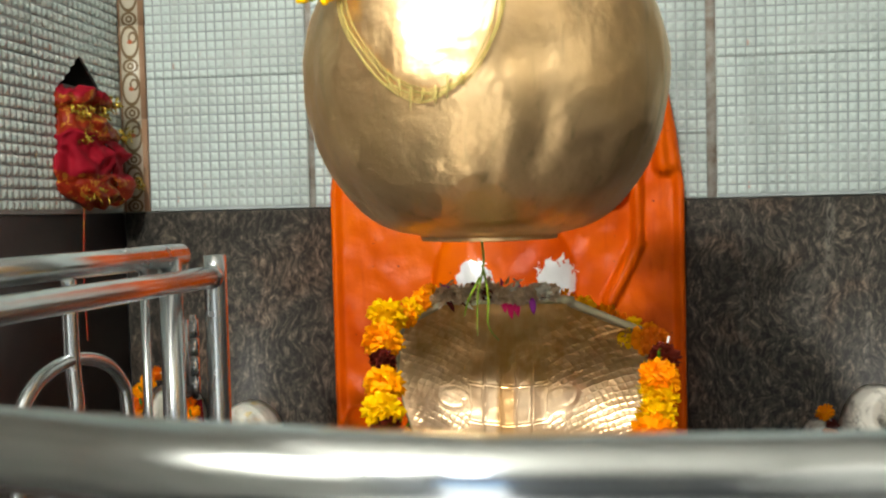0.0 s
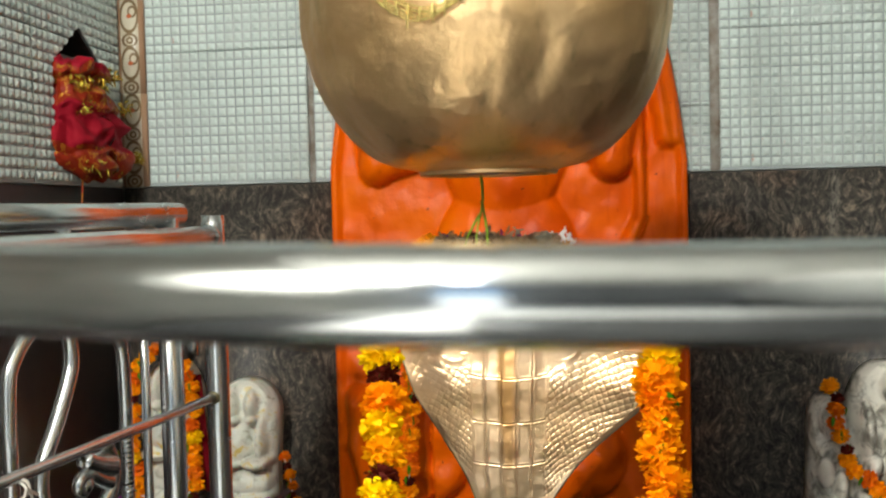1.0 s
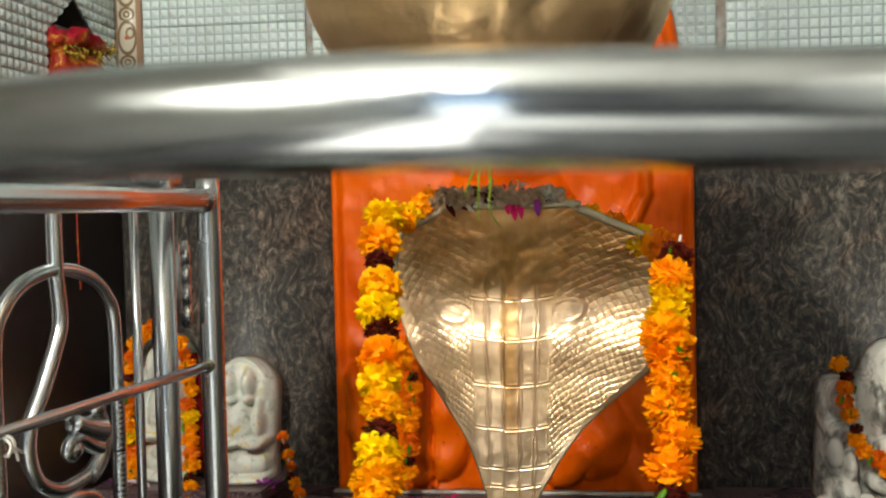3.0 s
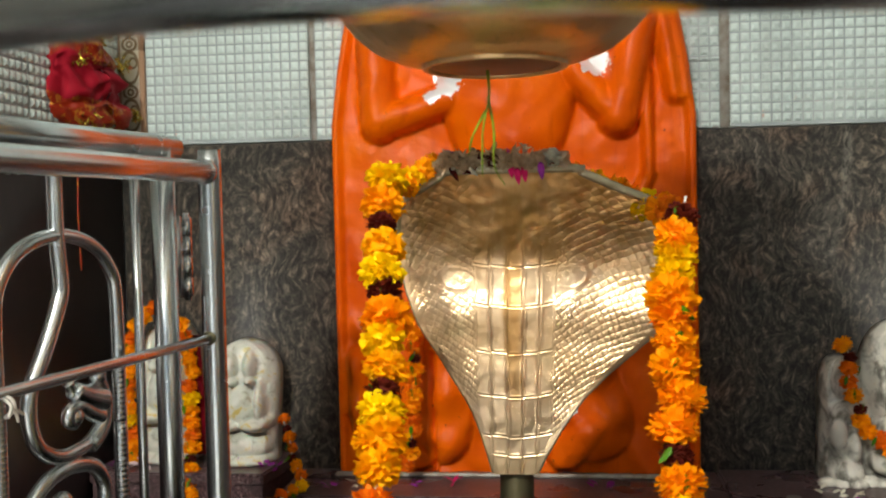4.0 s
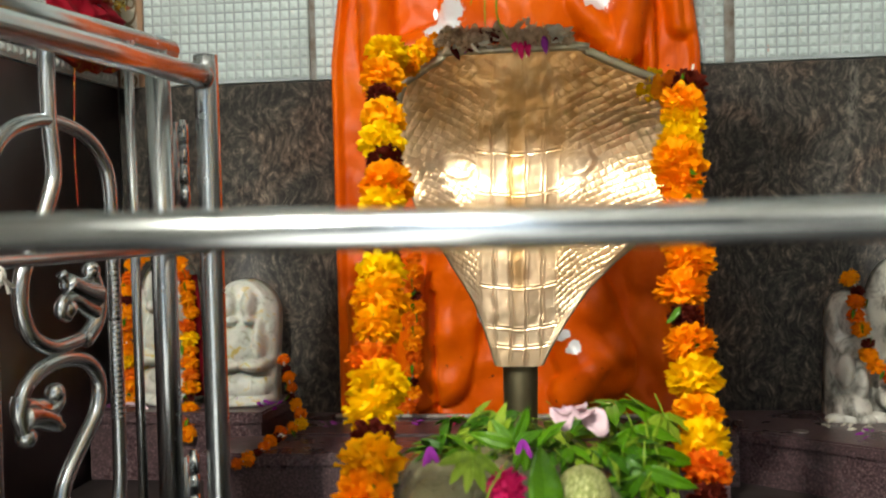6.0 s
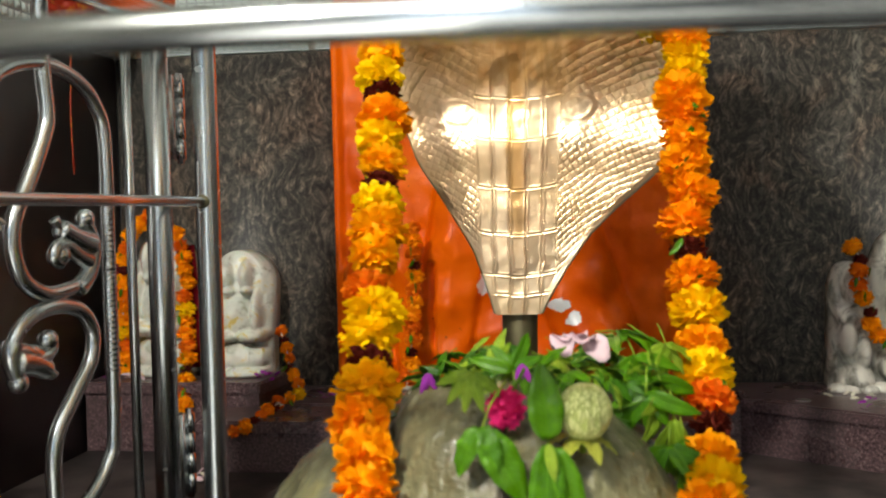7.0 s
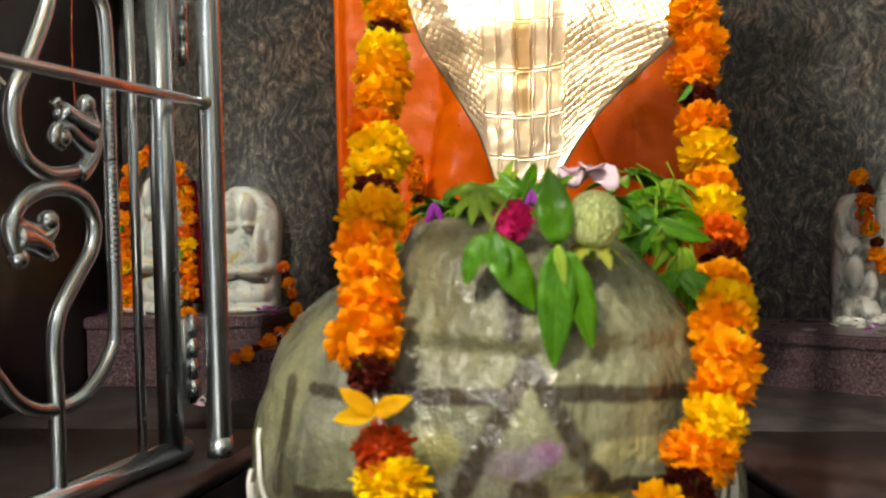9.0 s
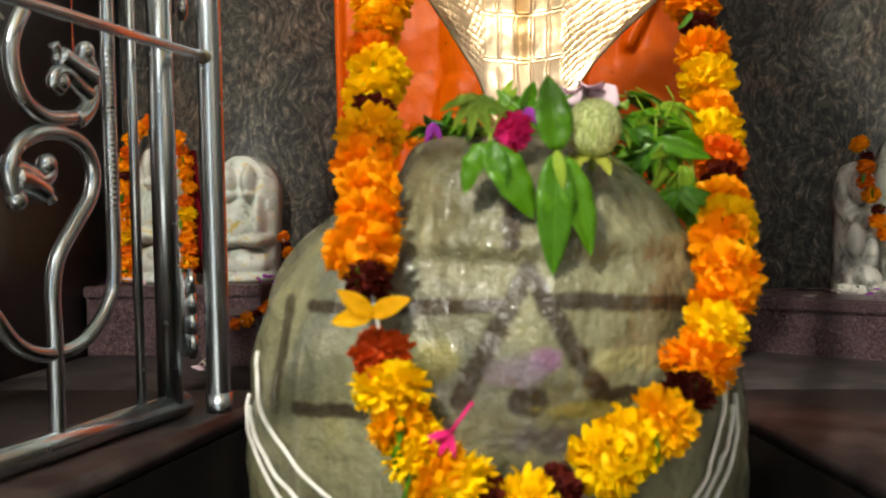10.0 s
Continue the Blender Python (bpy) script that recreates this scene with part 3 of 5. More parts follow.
def lay_tile(parent, x, z, w, h, turn=None):
    key = (round(w, 4), round(h, 4))
    if key not in tile_meshes:
        tile_meshes[key] = mesh_of("wall_tile", tile_bm(w - 0.0008, h - 0.0008), TILE, GROOVE, smooth=False)
    piece("wall_tile", tile_meshes[key], parent, turn(x, z) if turn else pose(x, BACK_Y, z))


rows_main = [(LINE_Z, FIRST_H), (LINE_Z + FIRST_H, TILE_W), (LINE_Z + FIRST_H + TILE_W, TILE_W), (LINE_Z + FIRST_H + 2 * TILE_W, TILE_W)]
for z, h in rows_main:
    lay_tile(wall_back, -0.5525, z, 0.307, h)
    lay_tile(wall_back, -0.2345, z + 0.0, 0.296, h)
    for k in range(3):
        lay_tile(wall_back, 0.4915 + k * (TILE_W + 0.001), z, TILE_W, h)
for z, h in ((LINE_Z, 0.115), (LINE_Z + 0.115, 0.25), (LINE_Z + 0.365, TILE_W), (LINE_Z + 0.365 + TILE_W, TILE_W)):
    lay_tile(wall_back, 0.0625, z, 0.413, h)
for lo, hi in ((-0.2456, -0.2344), (0.4754, 0.4916)):
    part("mortar_joint", boxed((lo, BACK_Y + 0.003, LINE_Z), (hi, BACK_Y + 0.0115, 2.3)), GROUT, wall_back)
for k in range(7):
    part("border_tile", boxed((CORNER_X + 0.002, BACK_Y - 0.004, LINE_Z + k * 0.175), (-0.5545, BACK_Y + 0.01, LINE_Z + k * 0.175 + 0.174), 0.0008), BORDER, wall_back)

# left wall tiles; those round the niche are cut to its pointed outline
for z, h in rows_main:
    y = BACK_Y - 0.002
    k = 0
    while y > 1.2:
        y0 = y - TILE_W
        place = pose(CORNER_X, y0, z, 0, 0, 90)
        if y0 < 1.94 and k < 2 and z < 1.3:
            bm = tile_bm(TILE_W - 0.0012, h - 0.0012)
            shape = [Vector((b[0] - y0, b[1] - z)) for b in NICHE]
            for a, b in zip(shape, shape[1:] + shape[:1]):
                d = b - a
                bmesh.ops.bisect_plane(bm, geom=bm.verts[:] + bm.edges[:] + bm.faces[:], plane_co=(a.x, 0, a.y), plane_no=(d.y, 0, -d.x), dist=1e-6)

            def inside(c):
                return all((b.x - a.x) * (c.z - a.y) - (b.y - a.y) * (c.x - a.x) > 1e-7 for a, b in zip(shape, shape[1:] + shape[:1]))

            gone = [f for f in bm.faces if inside(f.calc_center_median())]
            bmesh.ops.delete(bm, geom=gone, context="FACES")
            piece("wall_tile", mesh_of("wall_tile", bm, TILE, GROOVE, smooth=False), wall_left, place)
        else:
            lay_tile(wall_left, 0, 0, TILE_W, h, lambda a, b: place)
        y = y0 - 0.001
        k += 1


# ---- the orange relief ----
def capsule(x, z, a, b, r, high):
    ax, az, bx, bz = *a, *b
    dx, dz = bx - ax, bz - az
    k = min(1, max(0, ((x - ax) * dx + (z - az) * dz) / (dx * dx + dz * dz + 1e-9)))
    d = math.hypot(x - ax - k * dx, z - az - k * dz) / r
    return high * math.sqrt(1 - d * d) if d < 1 else 0.0


def oval(x, z, c, rx, rz, high):
    d = math.hypot((x - c[0]) / rx, (z - c[1]) / rz)
    return high * math.sqrt(1 - d * d) if d < 1 else 0.0


RELIEF_CAPSULES = (((-0.12, 1.16), (-0.115, 1.0), 0.034, 0.05), ((-0.115, 1.0), (0.01, 1.04), 0.03, 0.05), ((0.335, 1.16), (0.3, 1.0), 0.036, 0.055),
                   ((0.3, 1.0), (0.225, 1.08), 0.03, 0.05), ((0.347, 1.13), (0.35, 0.9), 0.012, 0.025), ((0.35, 0.9), (0.3, 0.8), 0.014, 0.022),
                   ((0.375, 1.18), (0.4, 1.04), 0.022, 0.03), ((0.03, 0.72), (-0.02, 0.45), 0.055, 0.04), ((0.16, 0.72), (0.25, 0.47), 0.07, 0.035),
                   ((0.25, 0.47), (0.2, 0.42), 0.035, 0.045), ((-0.16, 0.58), (-0.165, 0.5), 0.028, 0.04), ((-0.155, 0.49), (-0.13, 0.42), 0.03, 0.035),
                   ((-0.08, 0.62), (-0.06, 0.42), 0.035, 0.035))


def relief(x, z):
    h = max(oval(x, z, (0.112, 1.08), 0.12, 0.2, 0.06), oval(x, z, (0.112, 0.82), 0.13, 0.16, 0.045), oval(x, z, (0.112, 1.36), 0.1, 0.12, 0.07))
    for a, b, r, high in RELIEF_CAPSULES:
        h = max(h, capsule(x, z, a, b, r, high))
    h += 0.006 * noise.noise((x * 14, z * 14, 3.0)) + 0.003 * noise.noise((x * 40, z * 30, 8.0))
    if z < 0.68:
        h += 0.016 * noise.noise((x * 22, z * 18, 6.0)) * min(1, (0.68 - z) * 12)
    if abs(x + 0.029) < 0.004 and 0.38 < z < 0.6:
        h -= 0.018
    return h


def half_width(z):
    pts = [(0.38, 0.32), (1.0, 0.32), (1.1, 0.307), (1.18, 0.292), (1.326, 0.262), (1.45, 0.2), (1.53, 0.13), (1.58, 0.03)]
    for (za, wa), (zb, wb) in zip(pts, pts[1:]):
        if z <= zb:
            return wa + (wb - wa) * (z - za) / (zb - za)
    return 0.03


def build_relief():
    bm = bmesh.new()
    nx, nz = 150, 260
    grid = []
    for j in range(nz + 1):
        z = 0.3805 + 1.1995 * j / nz
        w = half_width(z)
        row = []
        for i in range(nx + 1):
            s = 2 * i / nx - 1
            x = 0.115 + s * w
            edge = 1 - abs(s)
            y = BACK_Y - 0.018 - relief(x, z) * min(1, edge * 9)
            if edge * w < 0.022:
                y -= 0.012 * math.sin(math.pi * edge * w / 0.022)
            if i in (0, nx):
                y = BACK_Y + 0.005
            row.append(bm.verts.new((x, y, z)))
        grid.append(row)
    for a, b in zip(grid, grid[1:]):
        for i in range(nx):
            bm.faces.new((a[i], a[i + 1], b[i + 1], b[i]))
    bm.faces.new([v for v in grid[-1]][::-1])
    return bm


tagged(part("relief_statue", build_relief(), ORANGE), "stone relief figure painted thick glossy vermilion orange", "statue")

# ---- lingam ----
AXIS = (0.165, 1.05)
BODY = [(0.56, 0.03), (0.535, 0.09), (0.515, 0.12), (0.5, 0.138), (0.48, 0.152), (0.463, 0.16), (0.44, 0.168), (0.413, 0.174), (0.38, 0.177), (0.2, 0.179), (0.001, 0.179)]


def body_radius(z):
    for (za, ra), (zb, rb) in zip(BODY, BODY[1:]):
        if z >= zb:
            k = (za - z) / (za - zb)
            return ra + (rb - ra) * k
    return 0.178


def reach(ox, oy, r, dx, dy):
    """How far a ray from the axis goes inside a circle about (ox, oy)."""
    b = dx * ox + dy * oy
    c = ox * ox + oy * oy - r * r
    q = b * b - c
    return b + math.sqrt(q) if q > 0 and c < 0 else 0.0


def lingam_radius(a, z):
    dx, dy = math.cos(a), math.sin(a)
    r = reach(0.133 - AXIS[0], 1.115 - AXIS[1], body_radius(z), dx, dy)
    q = 1 - ((z - 0.445) / 0.125) ** 2
    if q > 0:
        q = math.sqrt(q)
        hx = 0.094 * q ** 0.18 if dx < 0 else 0.114 * q ** 1.15
        # the two halves meet smoothly in front
        mid = 0.5 * (0.094 * q ** 0.18 + 0.114 * q ** 1.15)
        hx = mid + (hx - mid) * min(1, abs(dx) * 2.5)
        hy = 0.101 * q ** 0.8
        ox, oy = 0.0, 1.045 - AXIS[1]
        # ellipse as a scaled circle
        sx, sy = dx / hx, dy / hy
        l = math.hypot(sx, sy)
        h = reach(ox / hx, oy / hy, 1.0, sx / l, sy / l) / l
        front = max(0, -dy)
        h += front * (0.0038 * math.exp(-((z - 0.501) / 0.007) ** 2) - 0.0036 * math.exp(-((z - 0.488) / 0.007) ** 2) + 0.002 * math.exp(-((z - 0.532) / 0.008) ** 2))
        h += max(0, -dx) * front * 0.006 * math.exp(-((z - 0.543) / 0.006) ** 2)
        h += front ** 8 * 0.006 * math.exp(-((z - 0.43) / 0.03) ** 2)
        r = max(r, h) + 0.004 * math.exp(-((r - h) / 0.008) ** 2)
    return r + 0.0032 * noise.noise((dx * 4, dy * 4, z * 24)) + 0.0016 * noise.noise((dx * 20, dy * 20, z * 70))


def build_lingam():
    bm = bmesh.new()
    seg = 200
    zs = [0.0] + [0.3 * k / 8 for k in range(1, 9)] + [0.3 + 0.268 * k / 110 for k in range(1, 111)]
    rings = []
    for z in zs:
        rings.append([bm.verts.new((AXIS[0] + lingam_radius(2 * math.pi * k / seg, z) * math.cos(2 * math.pi * k / seg),
                                    AXIS[1] + lingam_radius(2 * math.pi * k / seg, z) * math.sin(2 * math.pi * k / seg), z)) for k in range(seg)])
    for a, b in zip(rings, rings[1:]):
        for k in range(seg):
            bm.faces.new((a[k], a[(k + 1) % seg], b[(k + 1) % seg], b[k]))
    bm.faces.new(rings[-1])
    bm.faces.new(rings[0][::-1])
    return bm


tagged(part("lingam", build_lingam(), LINGAM), "wet grey carved stone lingam with smeared painted lines", "statue")


def on_lingam(a, z, off=0.003):
    """A point just off the stone at the angle a (degrees, 270 in front)."""
    a = radians(a)
    r = lingam_radius(a, z) + off
    return Vector((AXIS[0] + r * math.cos(a), AXIS[1] + r * math.sin(a), z))


thread = empty("sacred_thread", "white cotton thread looped round the wet stone", "thread", at=(0, 0, 0))
for a0, a1, z0, z1 in ((186, 232, 0.43, 0.335), (183, 228, 0.40, 0.31), (188, 222, 0.395, 0.33), (354, 318, 0.44, 0.33), (356, 315, 0.40, 0.31), (351, 322, 0.395, 0.335)):
    pts = [on_lingam(a0 + (a1 - a0) * (k / 12) ** 1.6, z0 + (z1 - z0) * k / 12) for k in range(13)]
    part("strand", tube(spline(pts, 3), 0.0016, 6), THREAD, thread)

# ---- cobra hood ----
hood = empty("cobra_hood", "polished brass cobra hood embossed with scales behind the stone", "cobra hood", at=(0.15, 1.31, 0.3))
HOOD_EDGE = [(0.585, 0.1295, 0.172), (0.601, 0.1255, 0.18), (0.628, 0.117, 0.196), (0.647, 0.11, 0.209), (0.66, 0.103, 0.219), (0.683, 0.089, 0.242), (0.695, 0.082, 0.256), (0.722, 0.065, 0.287),
             (0.735, 0.058, 0.296), (0.77, 0.046, 0.304), (0.80, 0.041, 0.306), (0.835, 0.043, 0.306), (0.843, 0.0445, 0.302), (0.857, 0.051, 0.265), (0.8815, 0.096, 0.21)]


def hood_edge(z):
    for (za, la, ra), (zb, lb, rb) in zip(HOOD_EDGE, HOOD_EDGE[1:]):
        if z <= zb:
            k = (z - za) / (zb - za)
            return la + (lb - la) * k, ra + (rb - ra) * k
    return HOOD_EDGE[-1][1:]


def hood_y(x, z):
    """The hood's front: upright below, leaning forward above, with its wings bent a little forward."""
    s = (x - 0.155) / 0.14
    lean = max(0, z - 0.782)
    return 1.322 - (0.5 * lean - 0.0085 * (1 - math.exp(-lean / 0.017))) - 0.1 * max(0, 0.79 - z) ** 2 + 0.012 * s * s - 0.018 * abs(s) ** 3 - 0.0038 * math.exp(-((z - 0.744) / 0.023) ** 2)


def groove(v, w):
    """A narrow dip to -1 about v = 0, period 1."""
    d = abs(v - round(v))
    return -math.exp(-(d / w) ** 2)


def hashed(i, j, k=0):
    v = math.sin(i * 12.9898 + j * 78.233 + k * 37.719) * 43758.5453
    return v - math.floor(v) - 0.5


def hood_relief(x, z):
    wx = x + 0.0016 * noise.noise((x * 45, z * 45, 9.0)) + 0.0007 * noise.noise((x * 120, z * 120, 5.0))
    wz = z + 0.0016 * noise.noise((x * 45, z * 45, 19.0)) + 0.0007 * noise.noise((x * 120, z * 120, 15.0))
    u = wx - 0.153 - (wz - 0.72) * 0.02
    half = 0.036 + max(0, min(z, 0.79) - 0.6) * 0.03 - max(0, z - 0.79) * 0.1
    # slanting rows of scales that fan out from the centre line
    r = math.hypot(u, wz - 0.52)
    a = math.atan2(u, wz - 0.52)
    p, q = r / 0.0045, a / 0.0184
    s, t = (p + q) * 0.5, (p - q) * 0.5
    i, j = math.floor(s), math.floor(t)
    f, g = s - i - 0.5, t - j - 0.5
    deep = 0.8 + 0.5 * noise.noise((x * 25, z * 25, 31.0))
    scales = deep * (1 - (2 * f) ** 4) * (1 - (2 * g) ** 4) + 0.55 * (hashed(i, j) * f + hashed(i, j, 1) * g)
    # the upper middle is worn smooth
    worn = math.exp(-((x - 0.155) / 0.1) ** 2) * min(1, max(0, (z - 0.785) / 0.015))
    scales *= 1 - 0.65 * worn
    for sign in (-1, 1):
        ex, ez = 0.153 + sign * 0.055, 0.776
        d = math.hypot((x - ex) / 0.022, (z - ez - 0.2 * (x - ex) * sign) / 0.015)
        if d < 1.5:
            w = math.atan2(z - ez, (x - ex) * sign)
            curl = d - 0.45 - 0.5 * ((w / math.pi + 1) / 2)
            scales = scales * (0.2 if d < 1.0 else 0.7) + 0.6 * math.exp(-(curl / 0.12) ** 2)
    inside = min(1, max(0, (half - abs(u)) / 0.0022))
    if inside == 0:
        h = scales
    else:
        cols = u / (half / 2.5) + 0.5
        i = math.floor(cols)
        f = cols - i - 0.5
        zz = z - 0.005 * (u / half) ** 2 - 0.0022 * hashed(i, 3)
        joints = (0.603, 0.621, 0.66, 0.703, 0.749, 0.788, 0.826, 0.853)
        j = sum(zz > e for e in joints)
        near = min(abs(zz - e) for e in joints)
        high = 1.0 if z < 0.79 else max(0.2, 1 - (z - 0.79) * 40)
        gap = min(0.5 - abs(f), near / 0.0145)
        cell = 0.5 * math.exp(-((gap - 0.11) / 0.06) ** 2) - 0.35 * math.exp(-(gap / 0.05) ** 2) + 0.6 * hashed(i, j) * 2 * f + 20 * hashed(i, j, 5) * near
        h = inside * (high * cell + (1 - high) * 0.5 * scales) + (1 - inside) * scales
    return 0.00065 * h + 0.0026 * noise.noise((x * 13, z * 15, 4.0)) + 0.0012 * noise.noise((x * 40, z * 40, 1.0)) + 0.00035 * noise.noise((x * 130, z * 110, 2.0))


def build_hood():
    bm = bmesh.new()
    nx, nz = 400, 430
    grid = []
    for j in range(nz + 1):
        z = 0.585 + 0.2965 * j / nz
        l, r = hood_edge(z)
        row = []
        for i in range(nx + 1):
            x = l + (r - l) * i / nx
            edge = min(i, nx - i) / nx * (r - l)
            fade = min(1, edge / 0.006)
            row.append(bm.verts.new((x, hood_y(x, z) - hood_relief(x, z) * fade, z)))
        grid.append(row)
    for a, b in zip(grid, grid[1:]):
        for i in range(nx):
            bm.faces.new((a[i], a[i + 1], b[i + 1], b[i]))
    return bm


def in_hood(ob):
    ob.matrix_parent_inverse = Matrix.Translation(hood.location).inverted()
    return ob


def build_hood_back():
    bm = bmesh.new()
    grid = []
    for j in range(41):
        z = 0.585 + 0.2965 * j / 40
        l, r = hood_edge(z)
        grid.append([bm.verts.new((l + (r - l) * i / 30, hood_y(l + (r - l) * i / 30, z) + 0.006 + 0.012 * math.sin(math.pi * i / 30), z)) for i in range(31)])
    for a, b in zip(grid, grid[1:]):
        for i in range(30):
            bm.faces.new((a[i + 1], a[i], b[i], b[i + 1]))
    return bm


in_hood(part("scaled_front", build_hood(), HOOD, hood))
in_hood(part("back_shell", build_hood_back(), OLDBRASS, hood, "dull tarnished brass back"))
rim_pts = [(hood_edge(z)[0], hood_y(hood_edge(z)[0], z) + 0.002, z) for z in np.linspace(0.586, 0.8815, 80)]
rim_pts += [(hood_edge(z)[1], hood_y(hood_edge(z)[1], z) + 0.002, z) for z in np.linspace(0.8815, 0.586, 80)]
in_hood(part("rolled_rim", tube(spline(rim_pts, 2), lambda k: 0.0018 + 0.0026 * math.exp(-((k - 0.5) / 0.11) ** 4), 8), RIMBRASS, hood, "dull greenish rolled edge"))
in_hood(part("stem", tube(spline([(0.15, 1.34, 0.31), (0.15, 1.343, 0.45), (0.151, 1.342, 0.56), (0.151, 1.352, 0.63)], 6), lambda k: 0.0145 + 0.0035 * k, 16), OLDBRASS, hood, "dark tarnished brass stem"))

# ---- hanging pot ----
POT_C = (0.153, 1.1)
pot = empty("hanging_pot", "dented bronze water pot hung over the stone", "pot", at=(POT_C[0], POT_C[1], 0.945))
POT_PROFILE = [(0.049, 0.953), (0.0505, 0.949), (0.0535, 0.9487), (0.056, 0.9525), (0.075, 0.957), (0.092, 0.966), (0.11, 0.983), (0.1245, 1.004), (0.135, 1.03), (0.1415, 1.06),
               (0.141, 1.09), (0.135, 1.12), (0.122, 1.147), (0.102, 1.168), (0.078, 1.182), (0.062, 1.19), (0.056, 1.2), (0.056, 1.225), (0.07, 1.24), (0.085, 1.244), (0.085, 1.247), (0.066, 1.243)]


def dent(a, z):
    d = 0.0028 * noise.noise((math.cos(a) * 3.2, math.sin(a) * 3.2, z * 16)) + 0.0011 * noise.noise((math.cos(a) * 9, math.sin(a) * 9, z * 50))
    c = (a - radians(290) + math.pi) % (2 * math.pi) - math.pi
    d -= 0.006 * math.exp(-(c / 0.09) ** 2 - ((z - 1.02) / 0.03) ** 2)
    d -= 0.004 * math.exp(-((c + 0.05) / 0.2) ** 2 - ((z - 1.075) / 0.018) ** 2)
    return d if 0.956 < z < 1.19 else d * 0.1


smooth_profile = [(p[0], p[2]) for p in spline([(r, 0, z) for r, z in POT_PROFILE], 5)]


def at_pot(ob):
    ob.matrix_parent_inverse = Matrix.Translation(pot.location).inverted()
    return ob


at_pot(part("body", lathe(smooth_profile, 160, POT_C, dent), POT, pot))
at_pot(part("base_plate", lathe([(0.046, 0.950), (0.0485, 0.951), (0.0485, 0.954)], 48, POT_C), COPPER, pot, "flat dull copper base"))
for k in range(3):
    a = radians(90 + 120 * k)
    at_pot(part("hanger_chain", tube([(POT_C[0] + 0.08 * math.cos(a), POT_C[1] + 0.08 * math.sin(a), 1.243), (POT_C[0], POT_C[1], 1.75)], 0.003, 6), OLDBRASS, pot))
at_pot(part("hook_rod", tube([(*POT_C, 1.745), (*POT_C, 2.7)], 0.005, 8), OLDBRASS, pot))


def pot_radius(z):
    for (ra, za), (rb, zb) in zip(smooth_profile[20:], smooth_profile[21:]):
        if za <= z <= zb:
            return ra + (rb - ra) * (z - za) / (zb - za + 1e-9)
    return 0.14


cord = empty("pot_thread", "yellow cotton thread tied round the bronze pot", "thread")
COURSE = ((216, 1.155), (226, 1.125), (233, 1.1), (241, 1.074), (249, 1.056), (257, 1.048), (264, 1.052), (271, 1.066), (277, 1.094), (281, 1.135), (283, 1.16))
for k in range(8):
    pts = []
    for i, (a, z) in enumerate(COURSE):
        a = radians(a + 1.6 * noise.noise((i * 0.6, k * 1.7, 0)) + 0.35 * (k - 3.5))
        z += 0.006 * noise.noise((i * 0.5, k * 2.3, 4)) + 0.0008 * (k - 3.5)
        r = pot_radius(z) + 0.0025
        pts.append((POT_C[0] + r * math.cos(a), POT_C[1] + r * math.sin(a), z))
    part("strand", tube(spline(pts, 5), 0.00036, 5), YTHREAD, cord)
for k in range(7):
    a, z = 247 + 3.4 * k, 1.05 + 0.004 * abs(k - 3) + 0.002 * (k % 2)
    r = pot_radius(z) + 0.003
    c = Vector((POT_C[0] + r * math.cos(radians(a)), POT_C[1] + r * math.sin(radians(a)), z))
    part("tassel", tube([c, c + Vector((random.uniform(-0.003, 0.003), -0.001, -0.009 - 0.003 * (k % 3)))], lambda q: 0.0009 * (1 - 0.5 * q), 6), YTHREAD, cord)
bud = empty("flower_spray", "small yellow flower spray tied to the pot", "flower", at=(0.046, 0.998, 1.124))
for k in range(30):
    tip = Vector((random.uniform(-0.026, 0.02), random.uniform(-0.012, 0.004), random.uniform(-0.008, 0.014)))
    part("petal", tube([tip * 0.3, tip * 0.7, tip], lambda q: 0.0012 + 0.0022 * math.sin(math.pi * q * 0.8), 5), M_YELLOW if k % 4 else LEAF_PALE, bud)
grass = empty("grass_blade", "green grass blades dangling under the bronze pot", "grass", at=(0.147, 1.1, 0.948))
for pts in ([(0, 0, 0), (0.001, -0.002, -0.02), (-0.004, -0.003, -0.045), (-0.006, 0.01, -0.078)], [(0, 0, -0.02), (0.004, 0.0, -0.045), (0.003, 0.01, -0.07), (0.01, 0.03, -0.085)],
            [(-0.002, 0, -0.03), (-0.012, 0.002, -0.048), (-0.016, 0.008, -0.062)]):
    part("blade", tube(spline(pts, 5), lambda q: 0.0012 * (1 - 0.6 * q), 5), LEAF_PALE, grass)


